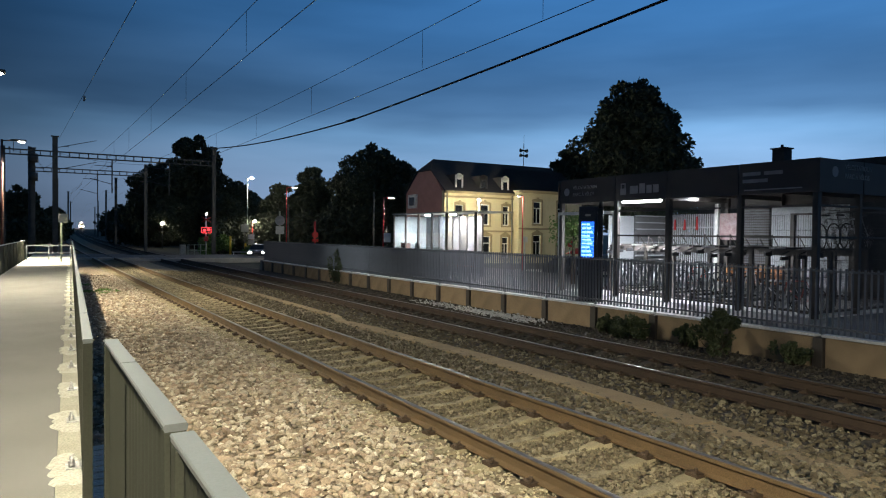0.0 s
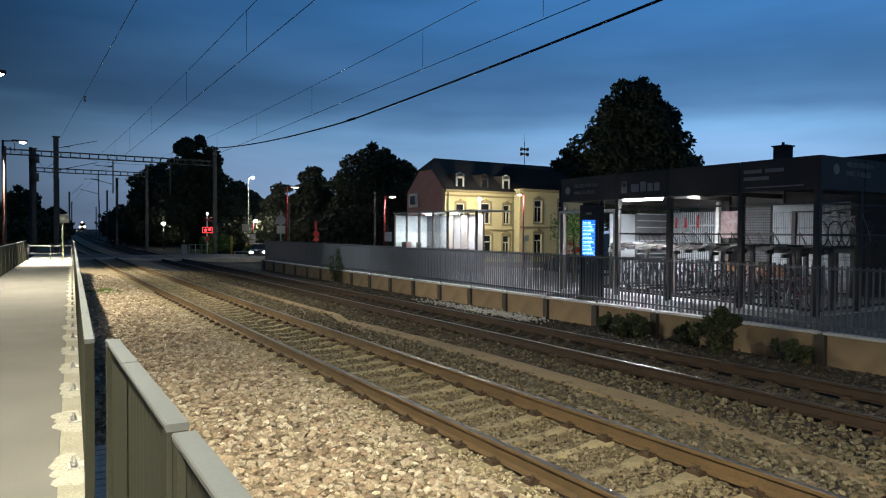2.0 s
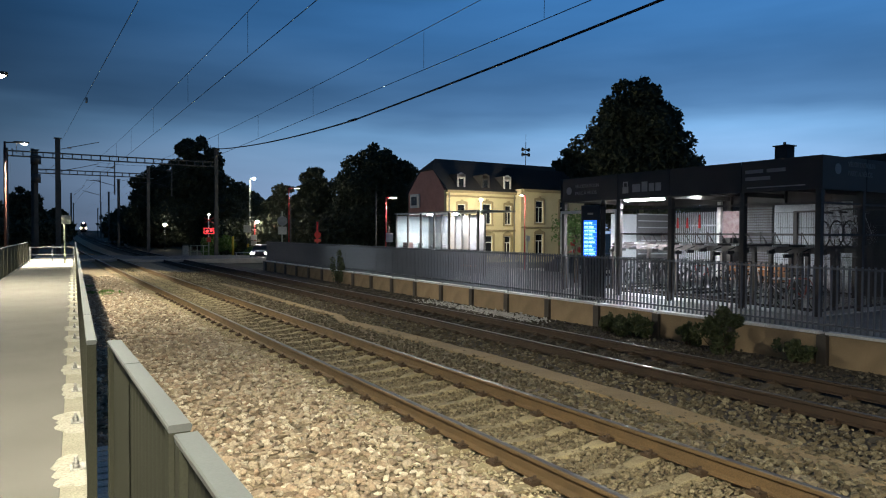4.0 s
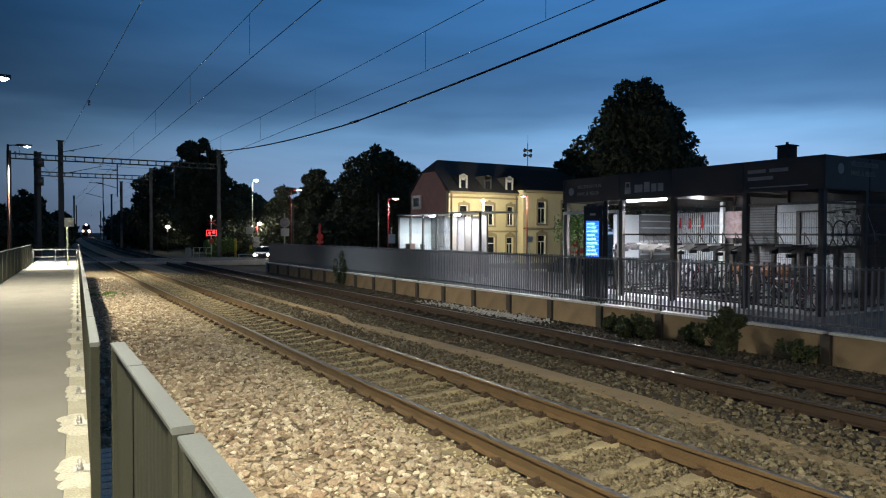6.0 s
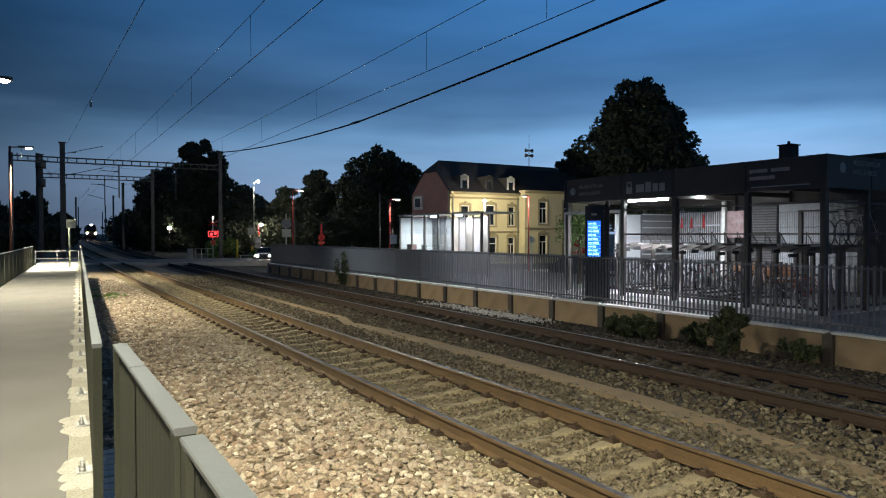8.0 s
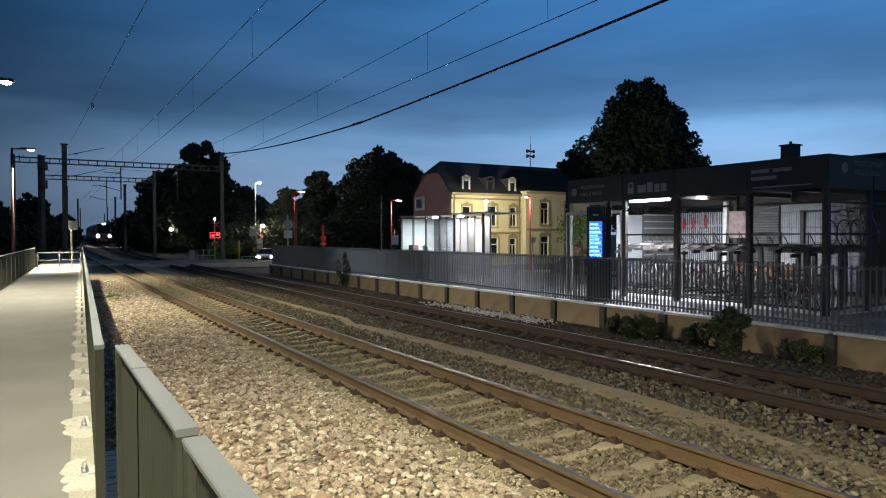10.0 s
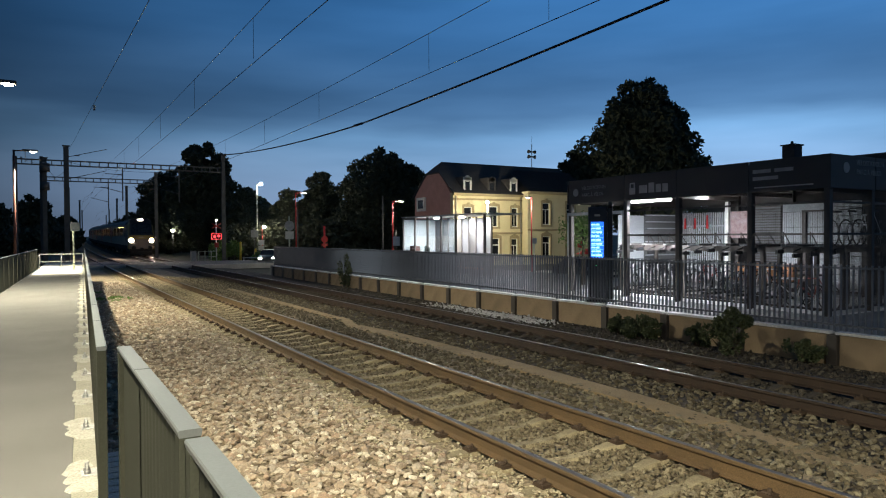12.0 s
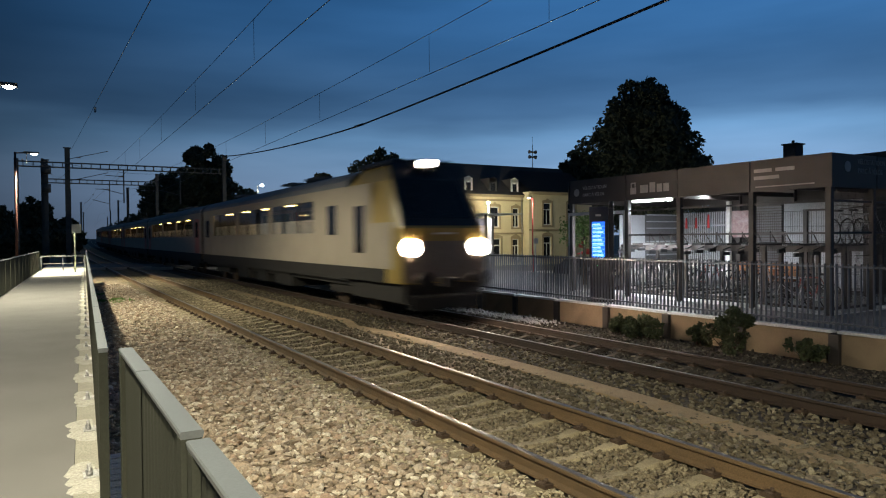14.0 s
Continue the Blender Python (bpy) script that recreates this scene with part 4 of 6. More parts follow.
def bicycle(name_mat, m, label):
    root = thing("bicycle", label, "bicycle", "parked bicycles", m)
    for x in (-0.52, 0.52):
        bm = bmesh.new()
        n, k = 24, 6
        vs = [[bm.verts.new((x + (0.33 + 0.018 * math.cos(2 * math.pi * j / k)) * math.cos(2 * math.pi * i / n), 0.018 * math.sin(2 * math.pi * j / k), 0.35 + (0.33 + 0.018 * math.cos(2 * math.pi * j / k)) * math.sin(2 * math.pi * i / n))) for j in range(k)] for i in range(n)]
        for i in range(n):
            for j in range(k):
                bm.faces.new((vs[i][j], vs[(i + 1) % n][j], vs[(i + 1) % n][(j + 1) % k], vs[i][(j + 1) % k]))
        w = part("wheel", bm, M_tyre, root)
        bm = bmesh.new()
        for i in range(9):
            a = math.pi * i / 9
            tube((x + 0.31 * math.cos(a), 0, 0.35 + 0.31 * math.sin(a)), (x - 0.31 * math.cos(a), 0, 0.35 - 0.31 * math.sin(a)), 0.0025, n=4, bm=bm)
        part("spokes", bm, M_steel, w)
    bm = bmesh.new()
    P = {"bb": (-0.05, 0, 0.30), "seat": (-0.22, 0, 0.82), "head": (0.36, 0, 0.80), "low": (0.40, 0, 0.66), "rear": (-0.52, 0, 0.35), "front": (0.52, 0, 0.35)}
    for a, b, r in (("bb", "seat", 0.018), ("seat", "head", 0.017), ("bb", "low", 0.02), ("head", "low", 0.02), ("rear", "bb", 0.011), ("rear", "seat", 0.010), ("low", "front", 0.014)):
        tube(P[a], P[b], r, n=8, bm=bm)
    part("frame", bm, name_mat, root)
    part("saddle", box(-0.36, -0.12, -0.06, 0.06, 0.88, 0.93, 0.02), M_black, root)
    part("seat_post", tube((-0.22, 0, 0.82), (-0.245, 0, 0.90), 0.013, n=8), M_steel, root)
    bm = tube((0.36, 0, 0.80), (0.33, 0, 0.98), 0.013, n=8)
    tube((0.33, -0.28, 0.99), (0.33, 0.28, 0.99), 0.012, n=8, bm=bm)
    part("handlebar", bm, M_black, root)
    bm = disc((-0.05, -0.05, 0.30), 0.09, 0.008, (0, 1, 0), 16)
    tube((-0.05, -0.07, 0.30), (0.08, -0.07, 0.22), 0.008, n=6, bm=bm)
    part("crank", bm, M_steel, root)
    return root


bike = bicycle(M_bikegrey, pose(18.3, 12.2, 0.40), "grey bicycle parked in the shed's rack")
rb = random.Random(3)
for y in (12.65, 13.1, 13.55, 14.0, 14.9, 15.35, 15.8, 16.25, 16.7, 17.15):
    copy_thing(bike, pose(18.3 + rb.uniform(-0.15, 0.15), y, 0.40, rb.uniform(-4, 4), 0, rb.choice((0, 180))))
for y in (9.45, 9.8, 10.15):
    copy_thing(bike, pose(18.3 + rb.uniform(-0.1, 0.1), y, 1.90, rb.uniform(-3, 3), 0, rb.choice((0, 180))))
bred = bicycle(M_bikered, pose(18.4, 14.45, 0.40), "red bicycle parked in the shed's rack")
copy_thing(bred, pose(17.0, 10.2, 0.275, 0, 0, 80))
copy_thing(bike, pose(16.6, 10.4, 0.275, 0, 0, 95))

# board with timber shade in the shed
nb = thing("timber_bench", "reddish timber bench inside the shed", "bench")
part("seat", box(20.2, 20.7, 12.9, 15.1, 0.70, 0.76, 0.01), M_timber, nb)
for y in (13.1, 14.9):
    part("leg", box(20.25, 20.65, y - 0.04, y + 0.04, BZ0, 0.70), M_dark, nb)
part("backrest", box(20.68, 20.73, 12.9, 15.1, 0.85, 1.25, 0.01), M_timber, nb)

# ---- information pillar ----
pil = thing("information_pillar", "tall dark information pillar with a blue lit display", "information pillar", m=pose(14.17, 14.93, 0.27, 0, 0, -44))
part("casing", box(-0.30, 0.24, -0.10, 0.10, 0.0, 2.78, 0.02), M_screenbezel, pil)
part("side_column", box(0.245, 0.40, -0.11, 0.11, 0.0, 2.74, 0.02), M_black, pil)
part("loudspeaker", tube((0.33, 0, 2.74), (0.33, 0, 2.94), 0.08, 0.06, 12), M_black, pil)
scr = part("screen", box(-0.225, 0.145, -0.108, -0.101, 1.28, 2.34), E_screen, pil, "glowing blue display")
for k in range(9):
    z = 2.26 - k * 0.112
    part("text_line", box(-0.205, -0.09, -0.113, -0.109, z - 0.02, z + 0.02), E_text, scr)
    part("text_line", box(-0.07, 0.02 + 0.08 * ((k * 7) % 3) / 2, -0.113, -0.109, z - 0.025, z + 0.025), E_text, scr)
    part("row_bar", box(-0.225, 0.145, -0.1115, -0.109, z - 0.054, z - 0.048), E_text, scr)
part("pilot_light", disc((-0.04, -0.101, 1.07), 0.02, -0.01, (0, 1, 0), 10), E_green, pil)
part("header_mark", box(-0.12, 0.04, -0.106, -0.101, 2.50, 2.56), M_grey, pil)
part("base", box(-0.34, 0.44, -0.16, 0.16, 0.0, 0.06, 0.01), M_black, pil)


# ---- platform shelter ----
she = thing("platform_shelter", "glazed platform shelter lit brightly from inside", "shelter")
SX0, SX1, SY0, SY1 = 15.7, 17.6, 25.4, 30.4
for x in (SX0, SX1):
    for y in steps(SY0, SY1, 1.25):
        part("post", box(x - 0.04, x + 0.04, y - 0.04, y + 0.04, 0.27, 3.12, 0.005), M_dark, she)
for y0, y1 in zip(steps(SY0, SY1, 1.25), steps(SY0, SY1, 1.25)[1:]):
    part("pane", box(SX0 - 0.006, SX0 + 0.006, y0 + 0.045, y1 - 0.045, 0.40, 3.05), M_clear, she, "clear glass pane")
    half = (y0 + y1) / 2
    part("pane", box(SX1 - 0.006, SX1 + 0.006, y0 + 0.045, half - 0.02, 0.40, 3.05), M_frost, she, "milky glass pane")
    part("pane", box(SX1 - 0.006, SX1 + 0.006, half + 0.02, y1 - 0.045, 0.40, 3.05), M_backpanel, she, "grey back panel")
    part("mullion", box(SX1 - 0.03, SX1 + 0.03, half - 0.018, half + 0.018, 0.30, 3.1), M_dark, she)
part("end_panel", box(SX0 + 0.05, SX1 - 0.05, SY1 - 0.02, SY1 + 0.02, 0.35, 3.05), M_panel, she, "pale end panel")
part("roof", box(SX0 - 0.08, SX1 + 0.08, 23.2, SY1 + 0.06, 3.13, 3.18, 0.015), M_grey, she)
part("post", box(SX0 + 0.1, SX0 + 0.18, 23.3, 23.38, 0.27, 3.12), M_dark, she)
part("bench", box(SX1 - 0.55, SX1 - 0.12, SY0 + 0.4, SY1 - 0.5, 0.70, 0.76, 0.01), M_timber, she)
for y in (SY0 + 0.7, SY1 - 0.8):
    part("bench_leg", box(SX1 - 0.5, SX1 - 0.2, y - 0.04, y + 0.04, 0.27, 0.70), M_dark, she)
part("waste_bin", box(SX0 + 0.25, SX0 + 0.6, 29.75, 30.15, 0.275, 1.75, 0.02), M_rustpole, she, "dark red waste bin")
part("notice", box(SX0 + 0.02, SX0 + 0.035, 27.75, 28.25, 0.95, 1.75), M_sign, she, "white notice on the glass")
for y in (26.3, 28.6):
    part("ceiling_light", box(16.5, 16.7, y - 0.12, y + 0.12, 3.05, 3.125, 0.01), E_lampcool, she, "glowing ceiling light")
    lamp_light("shelter_glow", "AREA", (16.65, y, 3.03), 330, (0.96, 0.97, 1.0), 0.6)
rl = thing("wall_display", "small lit display on the gable wall", "display")
part("case", box(31.20, 31.38, 56.0, 57.6, 4.6, 5.9, 0.02), M_white, rl)
part("face", box(31.17, 31.198, 56.3, 57.3, 4.85, 5.65), M_pane, rl)


# ---- station house ----
HX0, HX1, HX2, HY, HB = 31.4, 38.95, 46.4, 51.25, 58.25
house = thing("station_house", "two-storey yellow plastered station house with slate mansard roof", "house")


def wall_with_openings(x0, x1, z0, z1, y, thick, openings, mat, name="wall"):
    """A front wall facing -Y, cut into pieces round its openings (x0, x1, z0, z1)."""
    xs_ = sorted({x0, x1, *[o[0] for o in openings], *[o[1] for o in openings]})
    bm = bmesh.new()
    for a, b in zip(xs_, xs_[1:]):
        mid = (a + b) / 2
        cuts = sorted((o[2], o[3]) for o in openings if o[0] < mid < o[1])
        z = z0
        for c0, c1 in cuts:
            if c0 > z:
                box(a, b, y, y + thick, z, c0, bm=bm)
            z = c1
        if z < z1:
            box(a, b, y, y + thick, z, z1, bm=bm)
    bmesh.ops.remove_doubles(bm, verts=bm.verts[:], dist=0.0005)
    return part(name, bm, mat, house)


def house_window(cx, z0, z1, w, y, arch=False, panes=2):
    root = part("window", box(cx - w / 2 - 0.18, cx + w / 2 + 0.18, y - 0.10, y + 0.04, z0 - 0.16, z0 - 0.005, 0.01), M_sandstone, house, "sash window with sandstone surround")
    bm = box(cx - w / 2 - 0.17, cx - w / 2, y - 0.06, y - 0.003, z0, z1)
    box(cx + w / 2, cx + w / 2 + 0.17, y - 0.06, y - 0.003, z0, z1, bm=bm)
    # lintel, flat or arched with a keystone
    n = 8
    rise = 0.22 if arch else 0.12
    for i in range(n):
        a0, a1 = -1 + 2 * i / n, -1 + 2 * (i + 1) / n
        f = lambda a: z1 + rise * (1 - a * a)
        hw = w / 2 + 0.17
        vs = [(cx + a0 * hw, y - 0.06, z1 - 0.02), (cx + a1 * hw, y - 0.06, z1 - 0.02), (cx + a1 * hw, y - 0.06, f(a1) + 0.16), (cx + a0 * hw, y - 0.06, f(a0) + 0.16)]
        lo = [bm.verts.new(v) for v in vs]
        hi = [bm.verts.new((v[0], y - 0.003, v[2])) for v in vs]
        bm.faces.new(lo)
        for k in range(4):
            bm.faces.new((lo[k], hi[k], hi[(k + 1) % 4], lo[(k + 1) % 4]))
    box(cx - 0.1, cx + 0.1, y - 0.10, y - 0.003, z1 + rise - 0.02, z1 + rise + 0.26, bm=bm)
    part("surround", bm, M_sandstone, root)
    bm = bmesh.new()
    d = y + 0.12
    for x0, x1, a, b in ((cx - w / 2, cx - w / 2 + 0.07, z0, z1), (cx + w / 2 - 0.07, cx + w / 2, z0, z1), (cx - w / 2, cx + w / 2, z0, z0 + 0.08), (cx - w / 2, cx + w / 2, z1 - 0.08, z1), (cx - w / 2, cx + w / 2, z1 - 0.68, z1 - 0.60)):
        box(x0, x1, d, d + 0.06, a, b, bm=bm)
    for k in range(1, panes):
        x = cx - w / 2 + w * k / panes
        box(x - 0.035, x + 0.035, d - 0.004, d + 0.06, z0, z1 - 0.62, bm=bm)
    part("frame", bm, M_white, root)
    part("pane", box(cx - w / 2, cx + w / 2, d + 0.03, d + 0.045, z0, z1), M_pane, root)


EAVE, EAVE2 = 6.05, 6.35
main_w = [(33.0, 3.05, 4.85, 0.9, False), (35.75, 3.05, 4.95, 1.0, False), (38.15, 3.05, 4.85, 0.75, False), (33.0, 0.3, 2.0, 1.0, True), (35.7, 0.3, 2.05, 1.45, True), (38.1, 0.0, 2.0, 0.75, True)]
wall_with_openings(HX0, HX1, -0.45, EAVE, HY, 0.4, [(c - w / 2, c + w / 2, a, b) for c, a, b, w, _ in main_w], M_plaster)
for c, a, b, w, ar in main_w:
    house_window(c, a, b, w, HY, ar)
WY = HY - 0.9
wing_w = [(41.15, 3.25, 5.35, 0.95, False), (44.1, 3.25, 5.35, 0.95, False), (41.15, 0.2, 2.2, 0.95, True), (44.1, 0.2, 2.2, 0.95, True)]
wall_with_openings(HX1 + 0.005, HX2, -0.45, EAVE2, WY, 0.4, [(c - w / 2, c + w / 2, a, b) for c, a, b, w, _ in wing_w], M_plaster)
for c, a, b, w, ar in wing_w:
    house_window(c, a, b, w, WY, ar)
part("wing_side", box(HX1 + 0.005, HX1 + 0.4, WY + 0.405, HY + 0.5, -0.45, EAVE2), M_plaster, house)
for x0, x1, y, zs in ((HX0, HX1, HY, (2.42, 5.45)), (HX1, HX2, WY, (2.72,))):
    for z in zs:
        part("cornice", box(x0 + 0.01, x1 - 0.01, y - 0.14, y - 0.004, z, z + 0.16, 0.03), M_sandstone, house)
part("eave_cornice", box(HX0 - 0.1, HX1 - 0.02, HY - 0.35, HY - 0.004, EAVE - 0.22, EAVE + 0.02, 0.05), M_sandstone, house)
part("eave_cornice", box(HX1 + 0.02, HX2 + 0.1, WY - 0.35, WY - 0.004, EAVE2 - 0.25, EAVE2 + 0.02, 0.05), M_sandstone, house)
# red gable wall with clipped top
bm = bmesh.new()
gab = [(HY + 0.41, -0.45), (HY + 0.41, EAVE), (HY + 2.3, 8.0), (HB - 2.3, 8.0), (HB, EAVE), (HB, -0.45)]
a = [bm.verts.new((HX0, y, z)) for y, z in gab]
b = [bm.verts.new((HX0 + 0.35, y, z)) for y, z in gab]
bm.faces.new(a)
bm.faces.new(b[::-1])
for k in range(6):
    bm.faces.new((a[k], b[k], b[(k + 1) % 6], a[(k + 1) % 6]))
part("gable_wall", bm, M_brickred, house, "reddish rendered gable wall")
part("back_wall", box(HX0 + 0.36, HX2, HB, HB + 0.35, -0.45, EAVE2), M_plaster, house)
part("end_wall", box(HX2 + 0.004, HX2 + 0.35, WY, HB, -0.45, EAVE2), M_plaster, house)
# mansard roof with clipped gable
RZ, RYM = 9.15, (HY + HB) / 2
bm = bmesh.new()
c = [bm.verts.new(p) for p in ((HX0 - 0.12, HY - 0.35, EAVE), (HX0 - 0.12, HY + 2.25, 8.05), (HX0 + 0.9, RYM, RZ), (HX0 - 0.12, HB - 2.25, 8.05), (HX0 - 0.12, HB + 0.3, EAVE),
                               (HX2 + 0.15, HY - 0.35, EAVE), (HX2 + 0.15, HY + 2.25, 8.05), (HX2 + 0.15, RYM, RZ), (HX2 + 0.15, HB - 2.25, 8.05), (HX2 + 0.15, HB + 0.3, EAVE))]
for q in ((0, 5, 6, 1), (1, 6, 7, 2), (2, 7, 8, 3), (3, 8, 9, 4), (1, 2, 3)):
    bm.faces.new([c[i] for i in q])
bmesh.ops.recalc_face_normals(bm, faces=bm.faces[:])
bmesh.ops.solidify(bm, geom=bm.faces[:], thickness=0.12)
part("roof", bm, M_slate, house, "dark slate roof")
bm = bmesh.new()
c = [bm.verts.new(p) for p in ((HX1 - 0.05, WY - 0.38, EAVE2), (HX2 + 0.2, WY - 0.38, EAVE2), (HX2 + 0.2, HY + 2.2, 8.6), (HX1 - 0.05, HY + 2.2, 8.6))]
bm.faces.new(c)
bmesh.ops.solidify(bm, geom=bm.faces[:], thickness=0.15)
part("wing_roof", bm, M_slate, house)
for cx, pale in ((33.0, True), (35.65, False), (38.1, True)):
    root = part("dormer", box(cx - 0.42, cx + 0.42, HY + 0.15, HY + 2.0, 6.25, 7.55), M_slate, house, "small dormer with white window frame")
    bm = bmesh.new()
    for x0, x1, z0, z1 in ((cx - 0.42, cx - 0.26, 6.25, 7.35), (cx + 0.26, cx + 0.42, 6.25, 7.35), (cx - 0.42, cx + 0.42, 7.25, 7.5), (cx - 0.42, cx + 0.42, 6.2, 6.36)):
        box(x0, x1, HY + 0.06, HY + 0.146, z0, z1, bm=bm)
    disc((cx, HY + 0.06, 7.36), 0.30, 0.086, (0, 1, 0), 16, bm=bm)
    part("dormer_frame", bm, M_white if pale else M_slate, root)
    part("pane", box(cx - 0.26, cx + 0.26, HY + 0.12, HY + 0.135, 6.36, 7.25), M_pane, root)
for x in (HX0 + 0.25, HX1 - 0.18):
    part("downpipe", tube((x, HY - 0.12, -0.45), (x, HY - 0.12, EAVE - 0.2), 0.05), M_steel, house)
# siren on the ridge
sir = thing("roof_siren", "small siren mast with four horns on the ridge", "siren")
part("mast", tube((42.9, RYM, RZ - 0.1), (42.9, RYM, RZ + 2.3), 0.035), M_mast, sir)
for sx in (-1, 1):
    for z in (RZ + 1.05, RZ + 1.55):
        part("horn", tube((42.9 + sx * 0.03, RYM, z), (42.9 + sx * 0.42, RYM, z), 0.05, 0.20, 12), M_mast, sir)
part("rod", tube((42.9, RYM, RZ + 2.3), (42.9, RYM, RZ + 3.1), 0.012), M_mast, sir)

# flat-roofed building behind the shed, with chimney and vents
fb = thing("flat_building", "dark flat-roofed building with a brick chimney behind the shed", "building")
part("front", box(24.2, 36, 8.0, 19.0, -0.45, 4.65), M_slate, fb)
part("roof_edge", box(23.9, 36.3, 7.7, 19.3, 4.655, 4.90, 0.03), M_slate, fb)
ch = part("chimney", box(24.45, 24.95, 15.35, 15.85, 4.90, 5.58, 0.02), M_slate, fb)
part("chimney_cap", box(24.40, 25.0, 15.30, 15.90, 5.585, 5.63), M_slate, ch)
part("chimney_pot", tube((24.7, 15.6, 5.63), (24.7, 15.6, 5.76), 0.06, 0.05, 10), M_slate, ch)
for x, y in ((24.5, 14.9), (24.6, 18.2)):
    part("roof_vent", tube((x, y, 4.9), (x, y, 5.0), 0.05), M_steel, fb)
    part("vent_cap", tube((x, y, 5.0), (x, y, 5.08), 0.13, 0.11, 12), M_slate, fb)


# ---- masts, gantries and wires ----
def h_mast(x, y, top, w=0.3, label="tall steel catenary mast"):
    root = thing("catenary_mast", label, "mast", "catenary masts")
    bm = box(x - w / 2, x + w / 2, y - w * 0.42, y - w * 0.36, -0.45, top)
    box(x - w / 2, x + w / 2, y + w * 0.36, y + w * 0.42, -0.45, top, bm=bm)
    box(x - 0.03, x + 0.03, y - w * 0.36, y + w * 0.36, -0.45, top, bm=bm)
    part("shaft", bm, M_mast, root)
    part("footing", box(x - 0.4, x + 0.4, y - 0.4, y + 0.4, -0.46, -0.25, 0.03), M_edge, root)
    part("top_plate", box(x - w * 0.75, x + w * 0.75, y - w * 0.5, y + w * 0.5, top, top + 0.08), M_mast, root)
    return root


def insulator(x, y, z, dx, root):
    bm = bmesh.new()
    for k in range(5):
        tube((x + dx * k * 0.09, y, z), (x + dx * (k * 0.09 + 0.06), y, z), 0.075, 0.05, 8, bm=bm)
    part("insulator", bm, M_insul, root)


def gantry(y, x0, x1, z, top0, top1):
    root = thing("catenary_gantry", "lattice steel gantry spanning the tracks", "gantry", "gantries")
    for x, top in ((x0, top0), (x1, top1)):
        bm = box(x - 0.17, x + 0.17, y - 0.15, y - 0.12, -0.45, top)
        box(x - 0.17, x + 0.17, y + 0.12, y + 0.15, -0.45, top, bm=bm)
        box(x - 0.03, x + 0.03, y - 0.12, y + 0.12, -0.45, top, bm=bm)
        part("leg", bm, M_mast, root)
    for dz in (0.0, 0.42):
        part("chord", box(x0, x1, y - 0.16, y + 0.16, z + dz - 0.045, z + dz + 0.045), M_mast, root)
    for x in steps(x0 + 0.5, x1 - 0.5, 0.75):
        part("web", box(x - 0.035, x + 0.035, y - 0.12, y + 0.12, z + 0.045, z + 0.375), M_mast, root)
    # hangers and cantilever arms over each track
    for tx in (4.74, 9.6):
        cx = tx + bend(y)
        part("hanger", box(cx + 1.4, cx + 1.5, y - 0.05, y + 0.05, z - 3.0, z - 0.05), M_mast, root)
        part("steady_arm", tube((cx + 1.45, y, z - 2.2), (cx - 0.3, y, z - 1.75), 0.03, n=6), M_mast, root)
        part("cantilever", tube((cx + 1.45, y, z - 0.6), (cx, y, z - 0.55), 0.03, n=6), M_mast, root)
        insulator(cx + 1.05, y, z - 0.6, 0.8, root)
    return root


gantry(68.2, -1.65, 15.55, 8.55, 9.2, 10.35)
gantry(86.0, 0.35, 11.9, 8.5, 11.1, 9.9)
mast_a = h_mast(2.25, 71.2, 10.6, 0.42)
for z in (9.6, 7.6):
    part("bracket", tube((2.25, 71.2, z), (5.6, 71.0, z + 0.9), 0.03, n=6), M_mast, mast_a)
    insulator(3.0, 71.15, z + 0.2, 0.8, mast_a)
tw = h_mast(0.65, 85.6, 10.9, 0.42)
part("transformer", tube((0.65, 85.3, 9.4), (0.65, 85.3, 10.3), 0.5, n=14), M_mast, tw)
part("transformer", tube((0.65, 85.3, 7.4), (0.65, 85.3, 8.3), 0.45, n=14), M_mast, tw)
for x, y, top, w in ((11.5, 113.0, 10.0, 0.35), (15.8, 118.0, 9.6, 0.25), (13.5, 150, 10, 0.3), (4.0, 118, 9.8, 0.3), (7.4, 160, 10, 0.3), (16.5, 205, 10, 0.3), (10.5, 215, 10, 0.3), (20.0, 260, 10, 0.3)):
    h_mast(x, y, top, w)


def sag_line(p0, p1, sag, n=24):
    p0, p1 = Vector(p0), Vector(p1)
    return [p0.lerp(p1, i / n) - Vector((0, 0, sag * 4 * (i / n) * (1 - i / n))) for i in range(n + 1)]


def catenary(x, z_contact, z_mess, drop, label):
    """Contact wire, messenger wire and droppers over one track."""
    root = thing("catenary_wires", label, "overhead wires", "overhead wires")
    part("contact_wire", polyline([(x + bend(y) + 0.15 * math.sin(y * 0.05), y, z_contact) for y in steps(-20, 68, 4) + steps(86, 300, 20)], 0.010), M_wire, root)
    spans = ((-20, 68.0), (68.0, 128), (128, 190), (190, 260))
    mess = lambda y, a, b: z_mess + 0.75 * (2 * (y - a) / (b - a) - 1) ** 2
    pts = []
    for a, b in spans:
        pts += [(x + bend(y), y, mess(y, a, b)) for y in steps(a, b, 5)[:-1]]
    part("messenger_wire", polyline(pts, 0.009), M_wire, root)
    for y in drop:
        part("dropper", tube((x + bend(y), y, z_contact), (x + bend(y), y, mess(y, -20, 68)), 0.006, n=5), M_wire, root)
    return root


